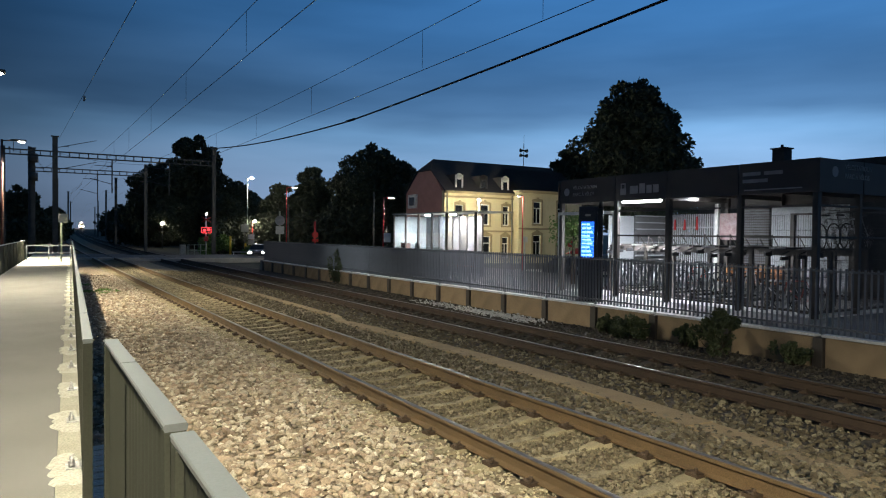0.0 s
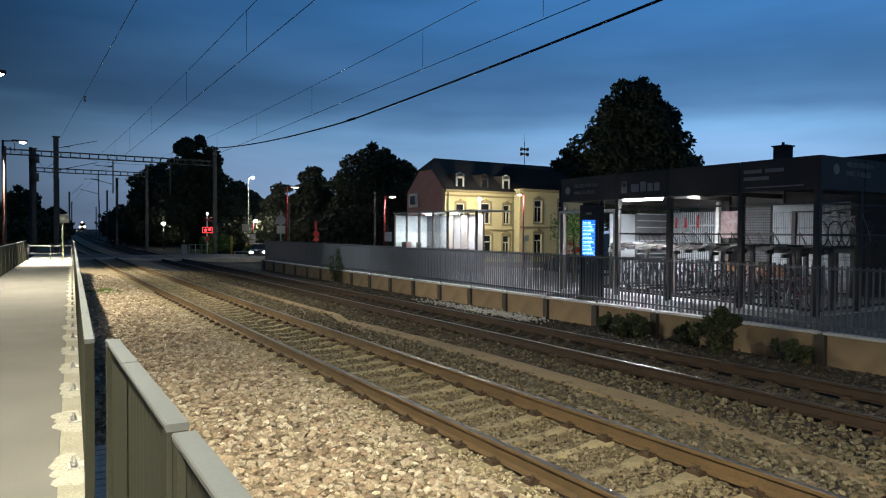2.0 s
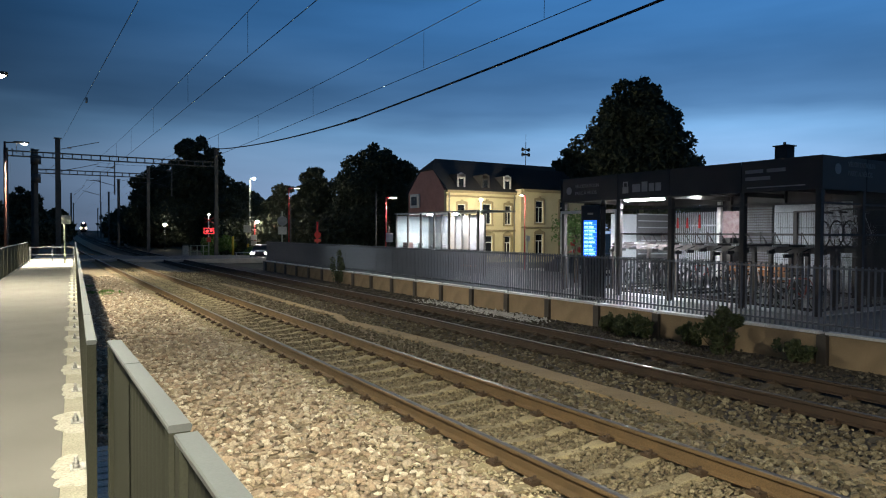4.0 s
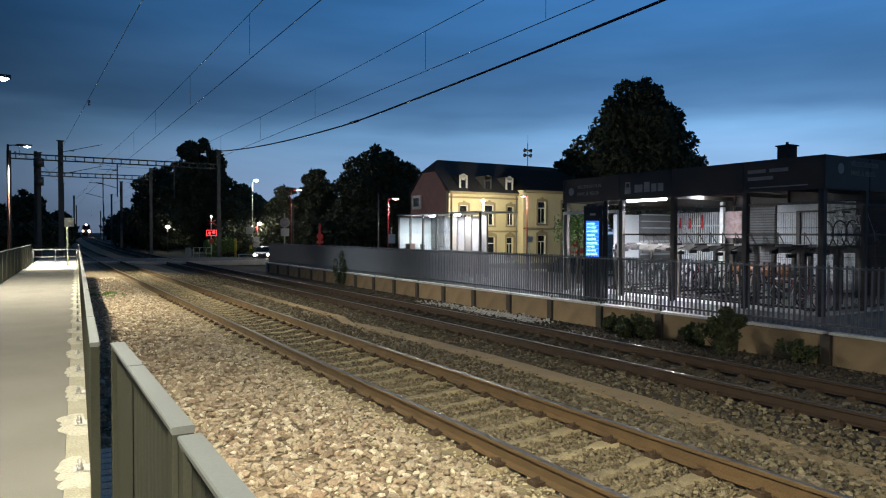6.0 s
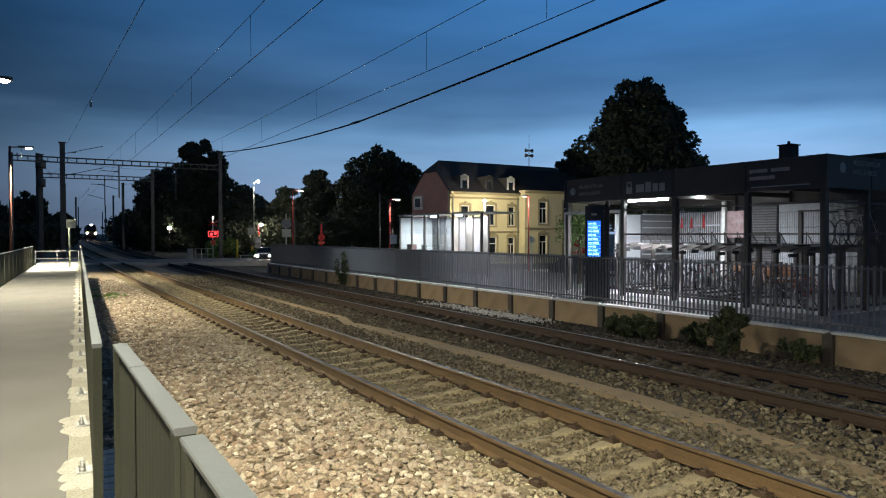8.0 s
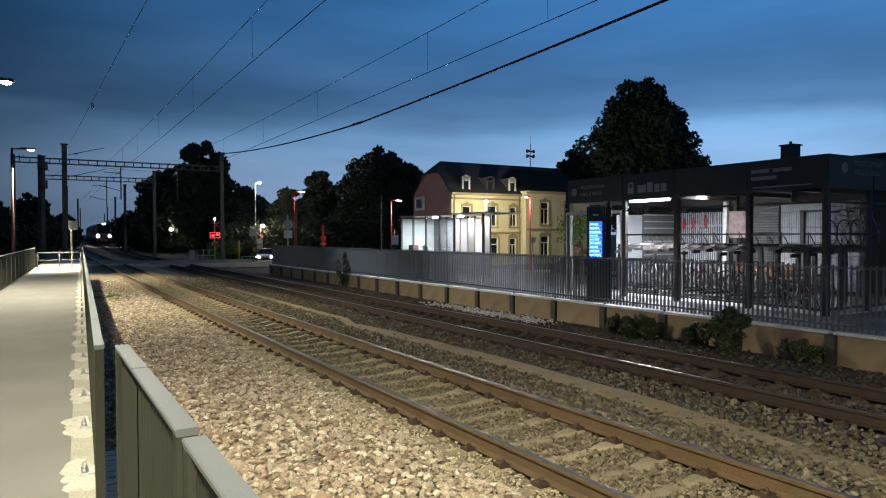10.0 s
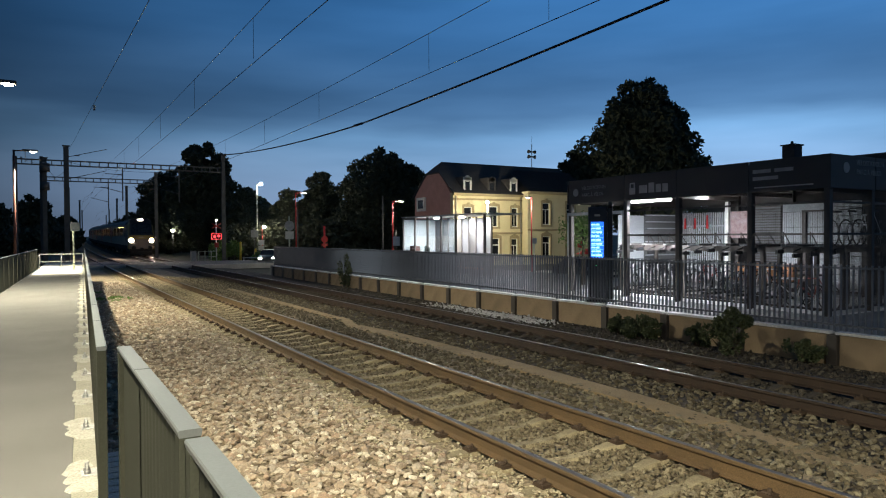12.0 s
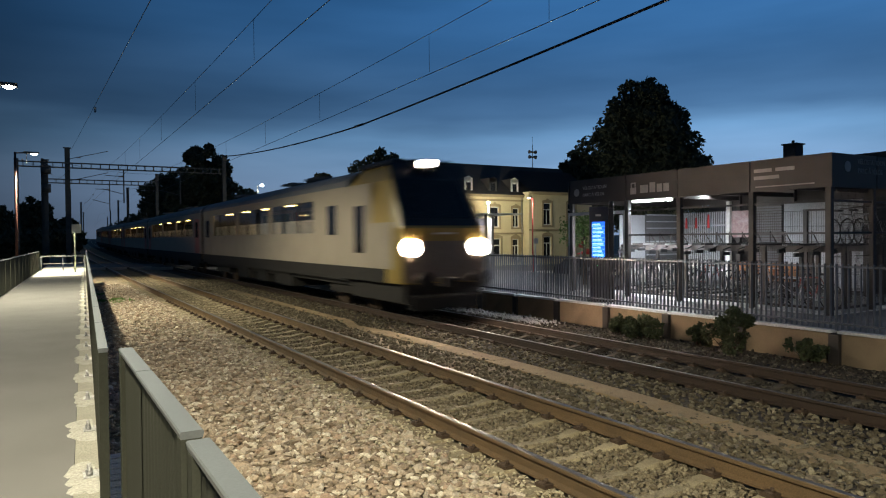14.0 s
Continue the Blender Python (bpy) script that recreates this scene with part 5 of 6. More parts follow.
catenary(9.55, 6.88, 7.93, (11.6, 16.9, 25.8, 33.5, 42, 50, 58), "thin overhead contact and messenger wires above the platform track")
catenary(5.10, 7.1, 8.2, (10.5, 18.8, 27.2, 36, 45, 54), "thin overhead contact and messenger wires above the first track")
aw = thing("anchor_wire", "thin slack overhead wire running to a mast", "overhead wire")
part("wire", polyline(sag_line((2.5, 71.1, 10.3), (1.9, 4.0, 6.4), 0.0), 0.009), M_wire, aw)
part("clamp", box(2.18, 2.26, 34.2, 34.5, 7.95, 8.15), M_steel, aw)
part("wire", polyline(sag_line((2.3, 71.2, 9.2), (12.5, 68.2, 8.6), 0.5), 0.012), M_wire, aw)
fc = thing("feeder_cable", "thick black feeder cable sagging between masts", "cable")
part("cable", polyline(sag_line((15.6, 68.1, 10.25), (15.2, 34.75, 8.36), 0.30) + sag_line((15.2, 34.75, 8.36), (14.9, -10.0, 9.6), 0.24)[1:], 0.045, 8), M_cable, fc)
part("joint_sleeve", tube((15.2, 34.2, 8.37), (15.2, 35.3, 8.39), 0.065), M_cable, fc)
part("end_insulator", tube((15.6, 67.3, 10.2), (15.6, 68.0, 10.25), 0.09, 0.07, 10), M_insul, fc)

# thin bearer and return wires between the gantries
for k, (x0, z0, x1, z1, y1) in enumerate(((-1.2, 9.1, 0.9, 10.6, 85.7), (6.5, 9.0, 6.9, 8.95, 86.0), (10.8, 9.0, 11.3, 8.95, 86.0), (0.7, 10.2, 4.0, 9.7, 118.0), (11.9, 9.6, 11.5, 9.8, 113.0), (6.9, 8.9, 7.4, 9.6, 160.0), (2.3, 8.4, 0.9, 8.8, 85.7), (11.5, 9.0, 13.5, 9.6, 150.0))):
    lw = thing("line_wire", "thin dark wire strung between the masts", "overhead wire", "line wires")
    y0 = 68.2 if y1 < 90 else (86.0 if y1 < 120 else 113.0)
    part("wire", polyline(sag_line((x0, y0, z0), (x1, y1, z1), 0.35, 12), 0.016, 5), M_wire, lw)
    part("end_clamp", box(x0 - 0.05, x0 + 0.05, y0 - 0.05, y0 + 0.05, z0 - 0.06, z0 + 0.06), M_insul, lw)


# ---- trees and bushes ----
def leaf_cloud(name, blobs, count, size, mat, parent, seed):
    """Small folded leaf clumps on the shells of many blobs (x, y, z, rx, rz)."""
    rng = np.random.default_rng(seed)
    w = np.array([b[3] * b[3] for b in blobs])
    pick = rng.choice(len(blobs), count, p=w / w.sum())
    B = np.array(blobs)[pick]
    d = rng.normal(size=(count, 3))
    d /= np.linalg.norm(d, axis=1)[:, None]
    rad = rng.uniform(0.35, 1.08, count) ** 0.6
    c = B[:, :3] + d * rad[:, None] * B[:, [3, 3, 4]]
    s = rng.uniform(size * 0.6, size * 1.4, count)
    a = rng.normal(size=(count, 3))
    a /= np.linalg.norm(a, axis=1)[:, None]
    b = np.cross(a, rng.normal(size=(count, 3)))
    b /= np.linalg.norm(b, axis=1)[:, None]
    n = np.cross(a, b)
    v = np.stack([c - a * s[:, None], c + b * (0.55 * s)[:, None] + n * (0.25 * s)[:, None], c + a * s[:, None], c - b * (0.55 * s)[:, None] + n * (0.25 * s)[:, None]], 1)
    i0 = np.arange(count)[:, None] * 4
    t = np.concatenate([i0 + [0, 1, 2], i0 + [0, 2, 3]])
    ob = raw_mesh(name, v.reshape(-1, 3).tolist(), t.tolist(), mat)
    ob.parent = parent
    return ob


def tree(x, y, height, radius, label, crown_base=0.25, leaves=7000, size=0.34, seed=1, lean=0.0, clumps=26, leaf=None):
    rng = random.Random(seed)
    root = thing("tree", label, "tree", "trees", pose(x, y, -0.45))
    bm = bmesh.new()
    tube((0, 0, -0.1), (0.1, 0, height * 0.45), 0.035 * height, 0.022 * height, 10, bm)
    tube((0.1, 0, height * 0.44), (0.15 + lean, 0.1, height * 0.85), 0.022 * height, 0.006 * height, 8, bm)
    blobs = []
    for k in range(clumps):
        h = crown_base + (0.97 - crown_base) * (k + 0.5) / clumps
        u = (h - crown_base) / (1 - crown_base)
        env = radius * (math.sin(math.pi * min(1, 0.16 + 0.84 * u) ** 0.85)) ** 0.55
        a = k * 2.4 + rng.uniform(-0.4, 0.4)
        r = env * rng.uniform(0.35, 0.78)
        bx, by, bz = r * math.cos(a) + lean * u, r * math.sin(a), h * height * rng.uniform(0.95, 1.02)
        br = max(0.7, env * rng.uniform(0.30, 0.46))
        blobs.append((bx, by, min(bz, height - br * 0.7), br, br * rng.uniform(0.6, 0.85)))
        if k % 2 == 0:
            tube((0.1, 0, max(height * 0.25, bz - r * 0.8)), (bx * 0.85, by * 0.85, bz), 0.010 * height, 0.003 * height, 6, bm)
    blobs.append((0.1 + lean, 0, height * 0.6, radius * 0.55, height * 0.22))
    part("trunk", bm, M_bark, root)
    leaf_cloud("crown", blobs, leaves, size, leaf or M_leaf, root, seed)
    return root


tree(57.2, 53.7, 20.3, 6.7, "tall dark broadleaf tree behind the station house", 0.2, 30000, 0.30, 23, clumps=64)
tree(52.9, 59.6, 12.6, 3.2, "smaller dark tree beside the tall one", 0.3, 4500, 0.36, 4)
tree(35.2, 72.4, 13.1, 6.0, "broad rounded dark tree behind the platform", 0.08, 30000, 0.25, 5, clumps=44)
tree(36.9, 71.2, 11.3, 4.6, "rounded dark tree beside the house", 0.12, 13000, 0.25, 6)
tree(30.5, 81.0, 11.2, 3.4, "dark tree with a ragged top", 0.15, 10000, 0.25, 7)
tree(26.9, 82.0, 8.8, 3.6, "low dark tree behind the platform", 0.1, 8500, 0.25, 8)
tree(40.6, 70.5, 10.4, 3.2, "dark tree close to the gable", 0.12, 9000, 0.25, 9)
tree(23.6, 93.5, 7.4, 3.2, "low dark tree beside the road", 0.1, 3600, 0.36, 10)
tree(20.9, 104.0, 17.0, 5.6, "tall dark tree beside the crossing road", 0.1, 26000, 0.30, 11, clumps=40)
tree(17.2, 112.0, 13.4, 5.2, "dark tree beside the line", 0.08, 20000, 0.30, 12, clumps=40)
tree(25.5, 100.0, 10.3, 5.0, "dark tree beside the road", 0.08, 17000, 0.30, 13, clumps=36)
tree(29.0, 104.0, 9.0, 4.0, "low dark tree beside the road", 0.1, 3600, 0.42, 20)
tree(-0.8, 141.0, 10.3, 4.3, "dark tree close to the line", 0.1, 5200, 0.45, 14)
tree(-6.5, 140.0, 9.0, 5.0, "low dark tree away from the line", 0.06, 5200, 0.45, 15)
tree(4.6, 150.0, 7.0, 3.4, "low dark tree beside the line", 0.06, 3600, 0.45, 16)
tree(24.5, 221.0, 10.2, 6.0, "distant dark tree at the line's bend", 0.06, 4200, 0.6, 17)
tree(29.5, 240.0, 11.0, 8.0, "distant dark trees beyond the bend", 0.06, 4600, 0.6, 18)


def hedge(name, label, x0, x1, y0, y1, h, count, seed, size=0.35):
    rng = random.Random(seed)
    blobs = []
    for k in range(34):
        u = (k + 0.5) / 34
        r = h * rng.uniform(0.35, 0.5)
        blobs.append((x0 + (x1 - x0) * u, y0 + (y1 - y0) * u + rng.uniform(-1, 1), -0.45 + r * 0.8 + rng.uniform(0, 0.25) * h, r * 1.2, r))
    root = thing(name, label, "hedge", "hedges")
    leaf_cloud("foliage", blobs, count, size, M_leaf, root, seed)
    return root


hedge("hedge", "dark overgrown hedge behind the platform", 18.5, 44.0, 79.0, 65.5, 5.0, 9000, 31)
hedge("hedge", "dark hedge along the line beyond the crossing", 12.5, 24.0, 122.0, 118.0, 4.5, 5000, 32)
hedge("hedge", "dark scrub beyond the end of the path", -14.0, 3.2, 118.0, 112.0, 4.5, 6500, 33)
hedge("hedge", "distant dark scrub along the line", 21.5, 36.0, 225.0, 245.0, 6.5, 5000, 34, 0.6)
hedge("hedge", "distant dark scrub near the line", -30.0, 6.0, 190.0, 205.0, 7.5, 6000, 35, 0.6)
hedge("hedge", "distant dark wood at the horizon", -60.0, 10.0, 330.0, 330.0, 11.0, 6000, 36, 1.0)
hedge("hedge", "distant dark wood at the horizon", 30.0, 140.0, 330.0, 250.0, 12.0, 8000, 37, 1.0)
hedge("hedge", "dark trees behind the bicycle shed", 48.0, 75.0, 44.0, 14.0, 6.0, 8000, 38, 0.4)


def bush(x, y, w, h, count, seed, label, mat=None, size=0.05, z=-0.33):
    rng = random.Random(seed)
    root = thing("bush", label, "bush", "bushes", pose(x, y, z))
    bm = bmesh.new()
    blobs = []
    for k in range(14):
        a, r = rng.uniform(0, 6.28), w * 0.75 * rng.random() ** 0.5
        zz = h * rng.uniform(0.15, 1.0) * (1 - 0.4 * r / w)
        blobs.append((r * math.cos(a), r * math.sin(a), zz, w * rng.uniform(0.14, 0.32), h * rng.uniform(0.12, 0.30)))
        tube((0.04 * math.cos(a), 0.04 * math.sin(a), 0), (r * math.cos(a), r * math.sin(a), zz), 0.010, 0.004, 5, bm)
    part("branchwork", bm, M_bark, root)
    leaf_cloud("foliage", blobs, count, size, mat or M_leaf_bush, root, seed)
    return root


bush(12.6, 11.8, 0.62, 0.62, 1500, 41, "leafy green bush against the platform wall")
bush(12.95, 12.9, 0.45, 0.6, 1300, 42, "leafy green bush against the platform wall")
bush(12.5, 9.3, 0.6, 1.0, 1500, 43, "tall green bush against the platform wall")
bush(12.9, 10.4, 0.34, 0.5, 1000, 44, "small green bush against the platform wall")
bush(13.0, 7.9, 0.5, 0.5, 900, 46, "small green bush against the platform wall")
bush(13.35, 32.0, 0.55, 1.65, 1800, 45, "tall thin shrub growing at the platform fence")
bush(2.42, 27.4, 0.75, 0.26, 1100, 47, "low green weeds in the ballast", M_weed, 0.07, -0.2)
bush(2.05, 31.0, 0.4, 0.25, 350, 48, "low green weeds in the ballast", M_weed, 0.07, -0.2)
bush(19.2, 66.0, 1.6, 1.3, 1500, 49, "pale green roadside bush under a lamp", M_weed, 0.14, -0.45)
bush(16.8, 74.5, 2.2, 2.4, 1800, 50, "green roadside bush near the crossing", M_weed, 0.16, -0.45)
tree(18.5, 20.45, 3.6, 0.42, "small bright green tree lit beside the shed", 0.72, 900, 0.07, 51, clumps=10, leaf=M_weed)


# ---- lamp posts and signs beyond the platform ----
def post_lamp(name, label, x, y, z, mat, reach, glow_mat, energy=0, colour=(1, 0.93, 0.8), r=0.05, ball=0.0, base=0.27):
    root = thing(name, label, "lamp post", "street lamps")
    part("pole", tube((x, y, base), (x, y, z), r, r * 0.75, 10), mat, root)
    if ball:
        bm = bmesh.new()
        bmesh.ops.create_icosphere(bm, subdivisions=2, radius=ball)
        bmesh.ops.scale(bm, vec=(1, 1, 0.75), verts=bm.verts[:])
        part("globe", bm, glow_mat, root, "glowing lamp head", True, (x + reach, y, z))
        part("collar", tube((x, y, z - 0.1), (x + reach * 0.8, y, z - 0.02), 0.035), mat, root)
    else:
        part("arm", tube((x, y, z - 0.03), (x + reach * 0.5, y, z + 0.02), 0.03), mat, root)
        hd = part("head", box(x + reach * 0.3, x + reach, y - 0.15, y + 0.15, z, z + 0.08, 0.015), M_mast, root)
        part("lens", box(x + reach * 0.58, x + reach * 0.94, y - 0.08, y + 0.08, z - 0.04, z - 0.002), glow_mat, hd, "glowing lens")
    if energy:
        lamp_light("street_light", "POINT", (x + reach * (1.0 if ball else 0.7), y - (ball + 0.12 if ball else 0), z - 0.2), energy, colour, 0.15)
    return root


post_lamp("platform_lamp", "slim red lamp post with a small white lamp", 17.9, 53.5, 5.8, M_red, 0.9, E_lampfar, 110, base=-0.45)
post_lamp("platform_lamp", "slim red lamp post with a small white lamp", 17.9, 36.0, 4.30, M_red, 0.7, E_lampfar, 420)
post_lamp("street_lamp", "pale lamp post with a bright round lamp", 20.7, 75.0, 8.1, M_greenpole, 0.45, E_lamp, 650, ball=0.20, base=-0.45)
post_lamp("street_lamp", "lamp post with a bright round lamp near the station house", 32.3, 47.2, 5.05, M_mast, 0.0, E_lamp, 2100, (1.0, 0.91, 0.66), ball=0.15, base=-0.45)
post_lamp("street_lamp", "red-brown lamp post with a small lamp near the station house", 29.2, 37.3, 4.85, M_red, -0.45, E_lampfar, 200, base=-0.45)
post_lamp("street_lamp", "far street lamp with a round white light", 16.1, 101.0, 3.2, M_mast, 0.0, E_lamp, 110, ball=0.26, base=-0.45)
post_lamp("street_lamp", "far street lamp with a small white light", 22.3, 120.7, 2.6, M_mast, 0.0, E_lampfar, 30, ball=0.22, base=-0.45)
post_lamp("street_lamp", "low street lamp with a bright white light", 20.95, 74.0, 3.35, M_red, 0.25, E_lamp, 170, ball=0.20, base=-0.45)
post_lamp("street_lamp", "small far lamp beside the line", 13.7, 135.0, 1.9, M_mast, 0.0, E_lampfar, 0, ball=0.22, base=-0.45)


def sign(x, y, base, top, plates, label, mat_post, r=0.04):
    """plates: (kind, z, size, material)."""
    root = thing("road_sign", label, "sign", "road signs")
    part("post", tube((x, y, base), (x, y, top), r), mat_post, root)
    for kind, z, s, mat in plates:
        if kind == "disc":
            part("plate", disc((x, y - 0.07, z), s, 0.025, (-0.5, -0.86, 0), 24), mat, root)
        else:
            part("plate", box(x - s, x + s, y - 0.09, y - 0.06, z - s * kind, z + s * kind, 0.01), mat, root)
    return root


sign(15.85, 48.9, -0.45, 3.75, [("disc", 3.05, 0.36, M_grey), (0.9, 2.35, 0.32, M_grey)], "pale post with round and square sign backs", M_greenpole, 0.06)
sign(22.4, 59.0, -0.45, 3.2, [("disc", 2.0, 0.30, M_redsign), (0.4, 1.5, 0.3, M_redsign)], "red sign on a red and white post", M_red, 0.10)
sign(17.9, 35.6, 0.27, 2.6, [(1.2, 1.95, 0.22, M_sign)], "small white sign plate on a post", M_mast)
sign(19.9, 73.2, -0.45, 3.3, [(1.0, 2.6, 0.4, M_grey)], "grey square sign back on a post", M_mast)
nes = sign(28.6, 31.8, -0.45, 1.85, [("disc", 1.68, 0.22, M_redsign)], "round red no-entry sign with a white bar", M_sign, 0.03)
part("bar", box(28.42, 28.72, 31.60, 31.63, 1.645, 1.715), M_sign, nes)
sign(27.6, 35.0, -0.45, 2.1, [(1.0, 1.9, 0.18, M_sign)], "small white sign box on a post", M_sign, 0.04)

# level crossing signal with two red lamps
sig = thing("crossing_signal", "level crossing signal with two glowing red lamps", "crossing signal")
part("post", tube((15.7, 72.2, -0.45), (15.7, 72.2, 3.9), 0.06), M_sign, sig)
part("board", box(15.2, 16.2, 72.06, 72.12, 2.02, 2.62, 0.02), M_black, sig)
bm = bmesh.new()
for x0, x1, z0, z1 in ((15.2, 16.2, 2.02, 2.06), (15.2, 16.2, 2.58, 2.62), (15.2, 15.24, 2.02, 2.62), (16.16, 16.2, 2.02, 2.62)):
    box(x0, x1, 72.03, 72.055, z0, z1, bm=bm)
part("board_rim", bm, E_red, sig)
part("red_lamp", disc((15.52, 72.05, 2.3), 0.14, -0.03, (0, 1, 0), 16), E_red, sig)
part("red_lamp", disc((15.92, 72.05, 2.38), 0.14, -0.03, (0, 1, 0), 16), E_red, sig)
for s in (-1, 1):
    part("cross_arm", tube((15.7 - s * 0.45, 72.1, 3.15), (15.7 + s * 0.45, 72.1, 3.65), 0.06, n=6), M_redsign, sig)
part("top_lamp", disc((15.7, 72.1, 4.0), 0.10, -0.05, (0, 1, 0), 12), E_lampfar, sig)
part("lower_plate", box(15.5, 15.9, 72.06, 72.1, 1.2, 1.7), M_redsign, sig)

# fence, cabinet and posts at the crossing
cf = thing("crossing_railing", "pale metal railing beside the crossing", "railing")
for x in (13.6, 14.2, 14.8, 15.3):
    part("post", tube((x, 70.4, -0.45), (x, 70.4, 0.9), 0.04), M_greenpole, cf)
for z in (0.3, 0.85):
    part("rail", tube((13.6, 70.4, z), (15.4, 70.4, z), 0.03), M_greenpole, cf)
cb = thing("trackside_cabinet", "pale grey cabinet beside the crossing", "cabinet")
part("body", box(12.9, 13.4, 70.4, 70.9, -0.45, 0.85, 0.03), M_edge, cb)
part("roof", box(12.85, 13.45, 70.35, 70.95, 0.855, 0.92, 0.02), M_mast, cb)
part("door", box(12.95, 13.35, 70.37, 70.395, -0.3, 0.78), M_grey, cb)
for x, y, h in ((16.9, 67.2, 1.9), (18.3, 67.0, 1.2)):
    yp = thing("bollard", "yellow bollard beside the crossing road", "bollard", "bollards")
    part("shaft", tube((x, y, -0.45), (x, y, h - 0.2), 0.11), M_yellow, yp)
    part("cap", tube((x, y, h - 0.2), (x, y, h - 0.1), 0.12, 0.06), M_yellow, yp)
sign(19.0, 67.5, -0.45, 2.0, [(0.8, 1.7, 0.3, M_sign), (0.8, 1.15, 0.3, M_grey), (0.7, 0.6, 0.28, M_sign)], "stacked white and grey signs on a post", M_greenpole)
bar = thing("road_barrier", "low white and red barrier along the road", "barrier")
part("beam", tube((16.9, 66.4, 0.25), (23.4, 64.6, 0.25), 0.05), M_sign, bar)
for k in range(4):
    part("post", tube((17.0 + k * 2.1, 66.37 - k * 0.58, -0.45), (17.0 + k * 2.1, 66.37 - k * 0.58, 0.25), 0.05), M_sign, bar)


def car(x, y, rz, label, mat, lit):
    root = thing("car", label, "car", "parked cars", pose(x, y, -0.40, 0, 0, rz))
    prof = [(-2.1, 0.35), (-2.15, 0.65), (-2.0, 0.85), (-1.1, 0.98), (-0.55, 1.42), (0.75, 1.46), (1.5, 1.0), (2.05, 0.9), (2.12, 0.4)]
    bm = bmesh.new()
    rings = []
    for s, k in ((-0.86, 0.93), (-0.80, 1.0), (0.80, 1.0), (0.86, 0.93)):
        rings.append([bm.verts.new((px * (0.98 if k < 1 else 1), s * (0.84 if pz > 1.1 else 1), pz * (k if pz > 1.1 else 1))) for px, pz in prof])
    for a, b in zip(rings, rings[1:]):
        for i in range(len(prof)):
            bm.faces.new((a[i], a[(i + 1) % len(prof)], b[(i + 1) % len(prof)], b[i]))
    bm.faces.new(rings[0])
    bm.faces.new(rings[-1][::-1])
    bmesh.ops.recalc_face_normals(bm, faces=bm.faces[:])
    part("body", bm, mat, root)
    for s in (-1, 1):
        part("side_window", box(-0.75, 0.95, s * 0.745 - 0.01, s * 0.745 + 0.01, 1.05, 1.32), M_pane, root)
        for wx in (-1.3, 1.3):
            wh = part("wheel", disc((wx, s * 0.88, 0.31), 0.31, -0.2 * s, (0, 1, 0), 20), M_tyre, root)
            part("rim", disc((wx, s * 0.885, 0.31), 0.19, -0.02 * s, (0, 1, 0), 14), M_steel, wh)
        part("headlight", box(-2.19, -2.10, s * 0.62 - 0.16, s * 0.62 + 0.16, 0.62, 0.78, 0.02), E_lamp if lit else M_white, root, "glowing headlight" if lit else "")
        part("tail_lamp", box(2.04, 2.12, s * 0.66 - 0.12, s * 0.66 + 0.12, 0.72, 0.86, 0.02), E_redtail, root, "red tail lamp")
    return root


car(18.9, 64.0, 65, "dark car with lit headlights waiting at the crossing", M_carpaint, True)
for i, (x, y) in enumerate(((25.0, 27.5), (27.6, 26.2), (30.2, 24.6))):
    car(x, y, 75, "dark parked car with red tail lamps behind the platform", M_carpaint, False)
for x, y in ((33.5, 36.5), (36.0, 34.5)):
    ps = thing("parasol", "closed-top red parasol beside the station house", "parasol", "parasols")
    part("pole", tube((x, y, -0.45), (x, y, 1.28), 0.03), M_white, ps)
    part("canopy", tube((x, y, 0.90), (x, y, 1.30), 0.85, 0.04, 10), M_redsign, ps)
# thin poles in front of the trees
for x, y, z in ((19.5, 57.8, 4.6), (19.9, 41.5, 4.9)):
    tp = thing("slim_mast", "slim grey unlit pole behind the platform fence", "pole", "slim poles")
    part("shaft", tube((x, y, -0.45), (x, y, z), 0.06, 0.045), M_mast, tp)
    part("cap", tube((x, y, z), (x, y, z + 0.05), 0.06, 0.02), M_mast, tp)


# ---- train ----
CX2 = 9.60
HALF, ROOF, FLOOR = 1.41, 4.42, 1.22
COACH = 26.3


def side_strip(y0, y1, zs, s, thick=0.06):
    """A piece of side wall between heights zs."""
    return box(s * HALF - (thick if s > 0 else 0), s * HALF + (0 if s > 0 else thick), y0, y1, zs[0], zs[1])


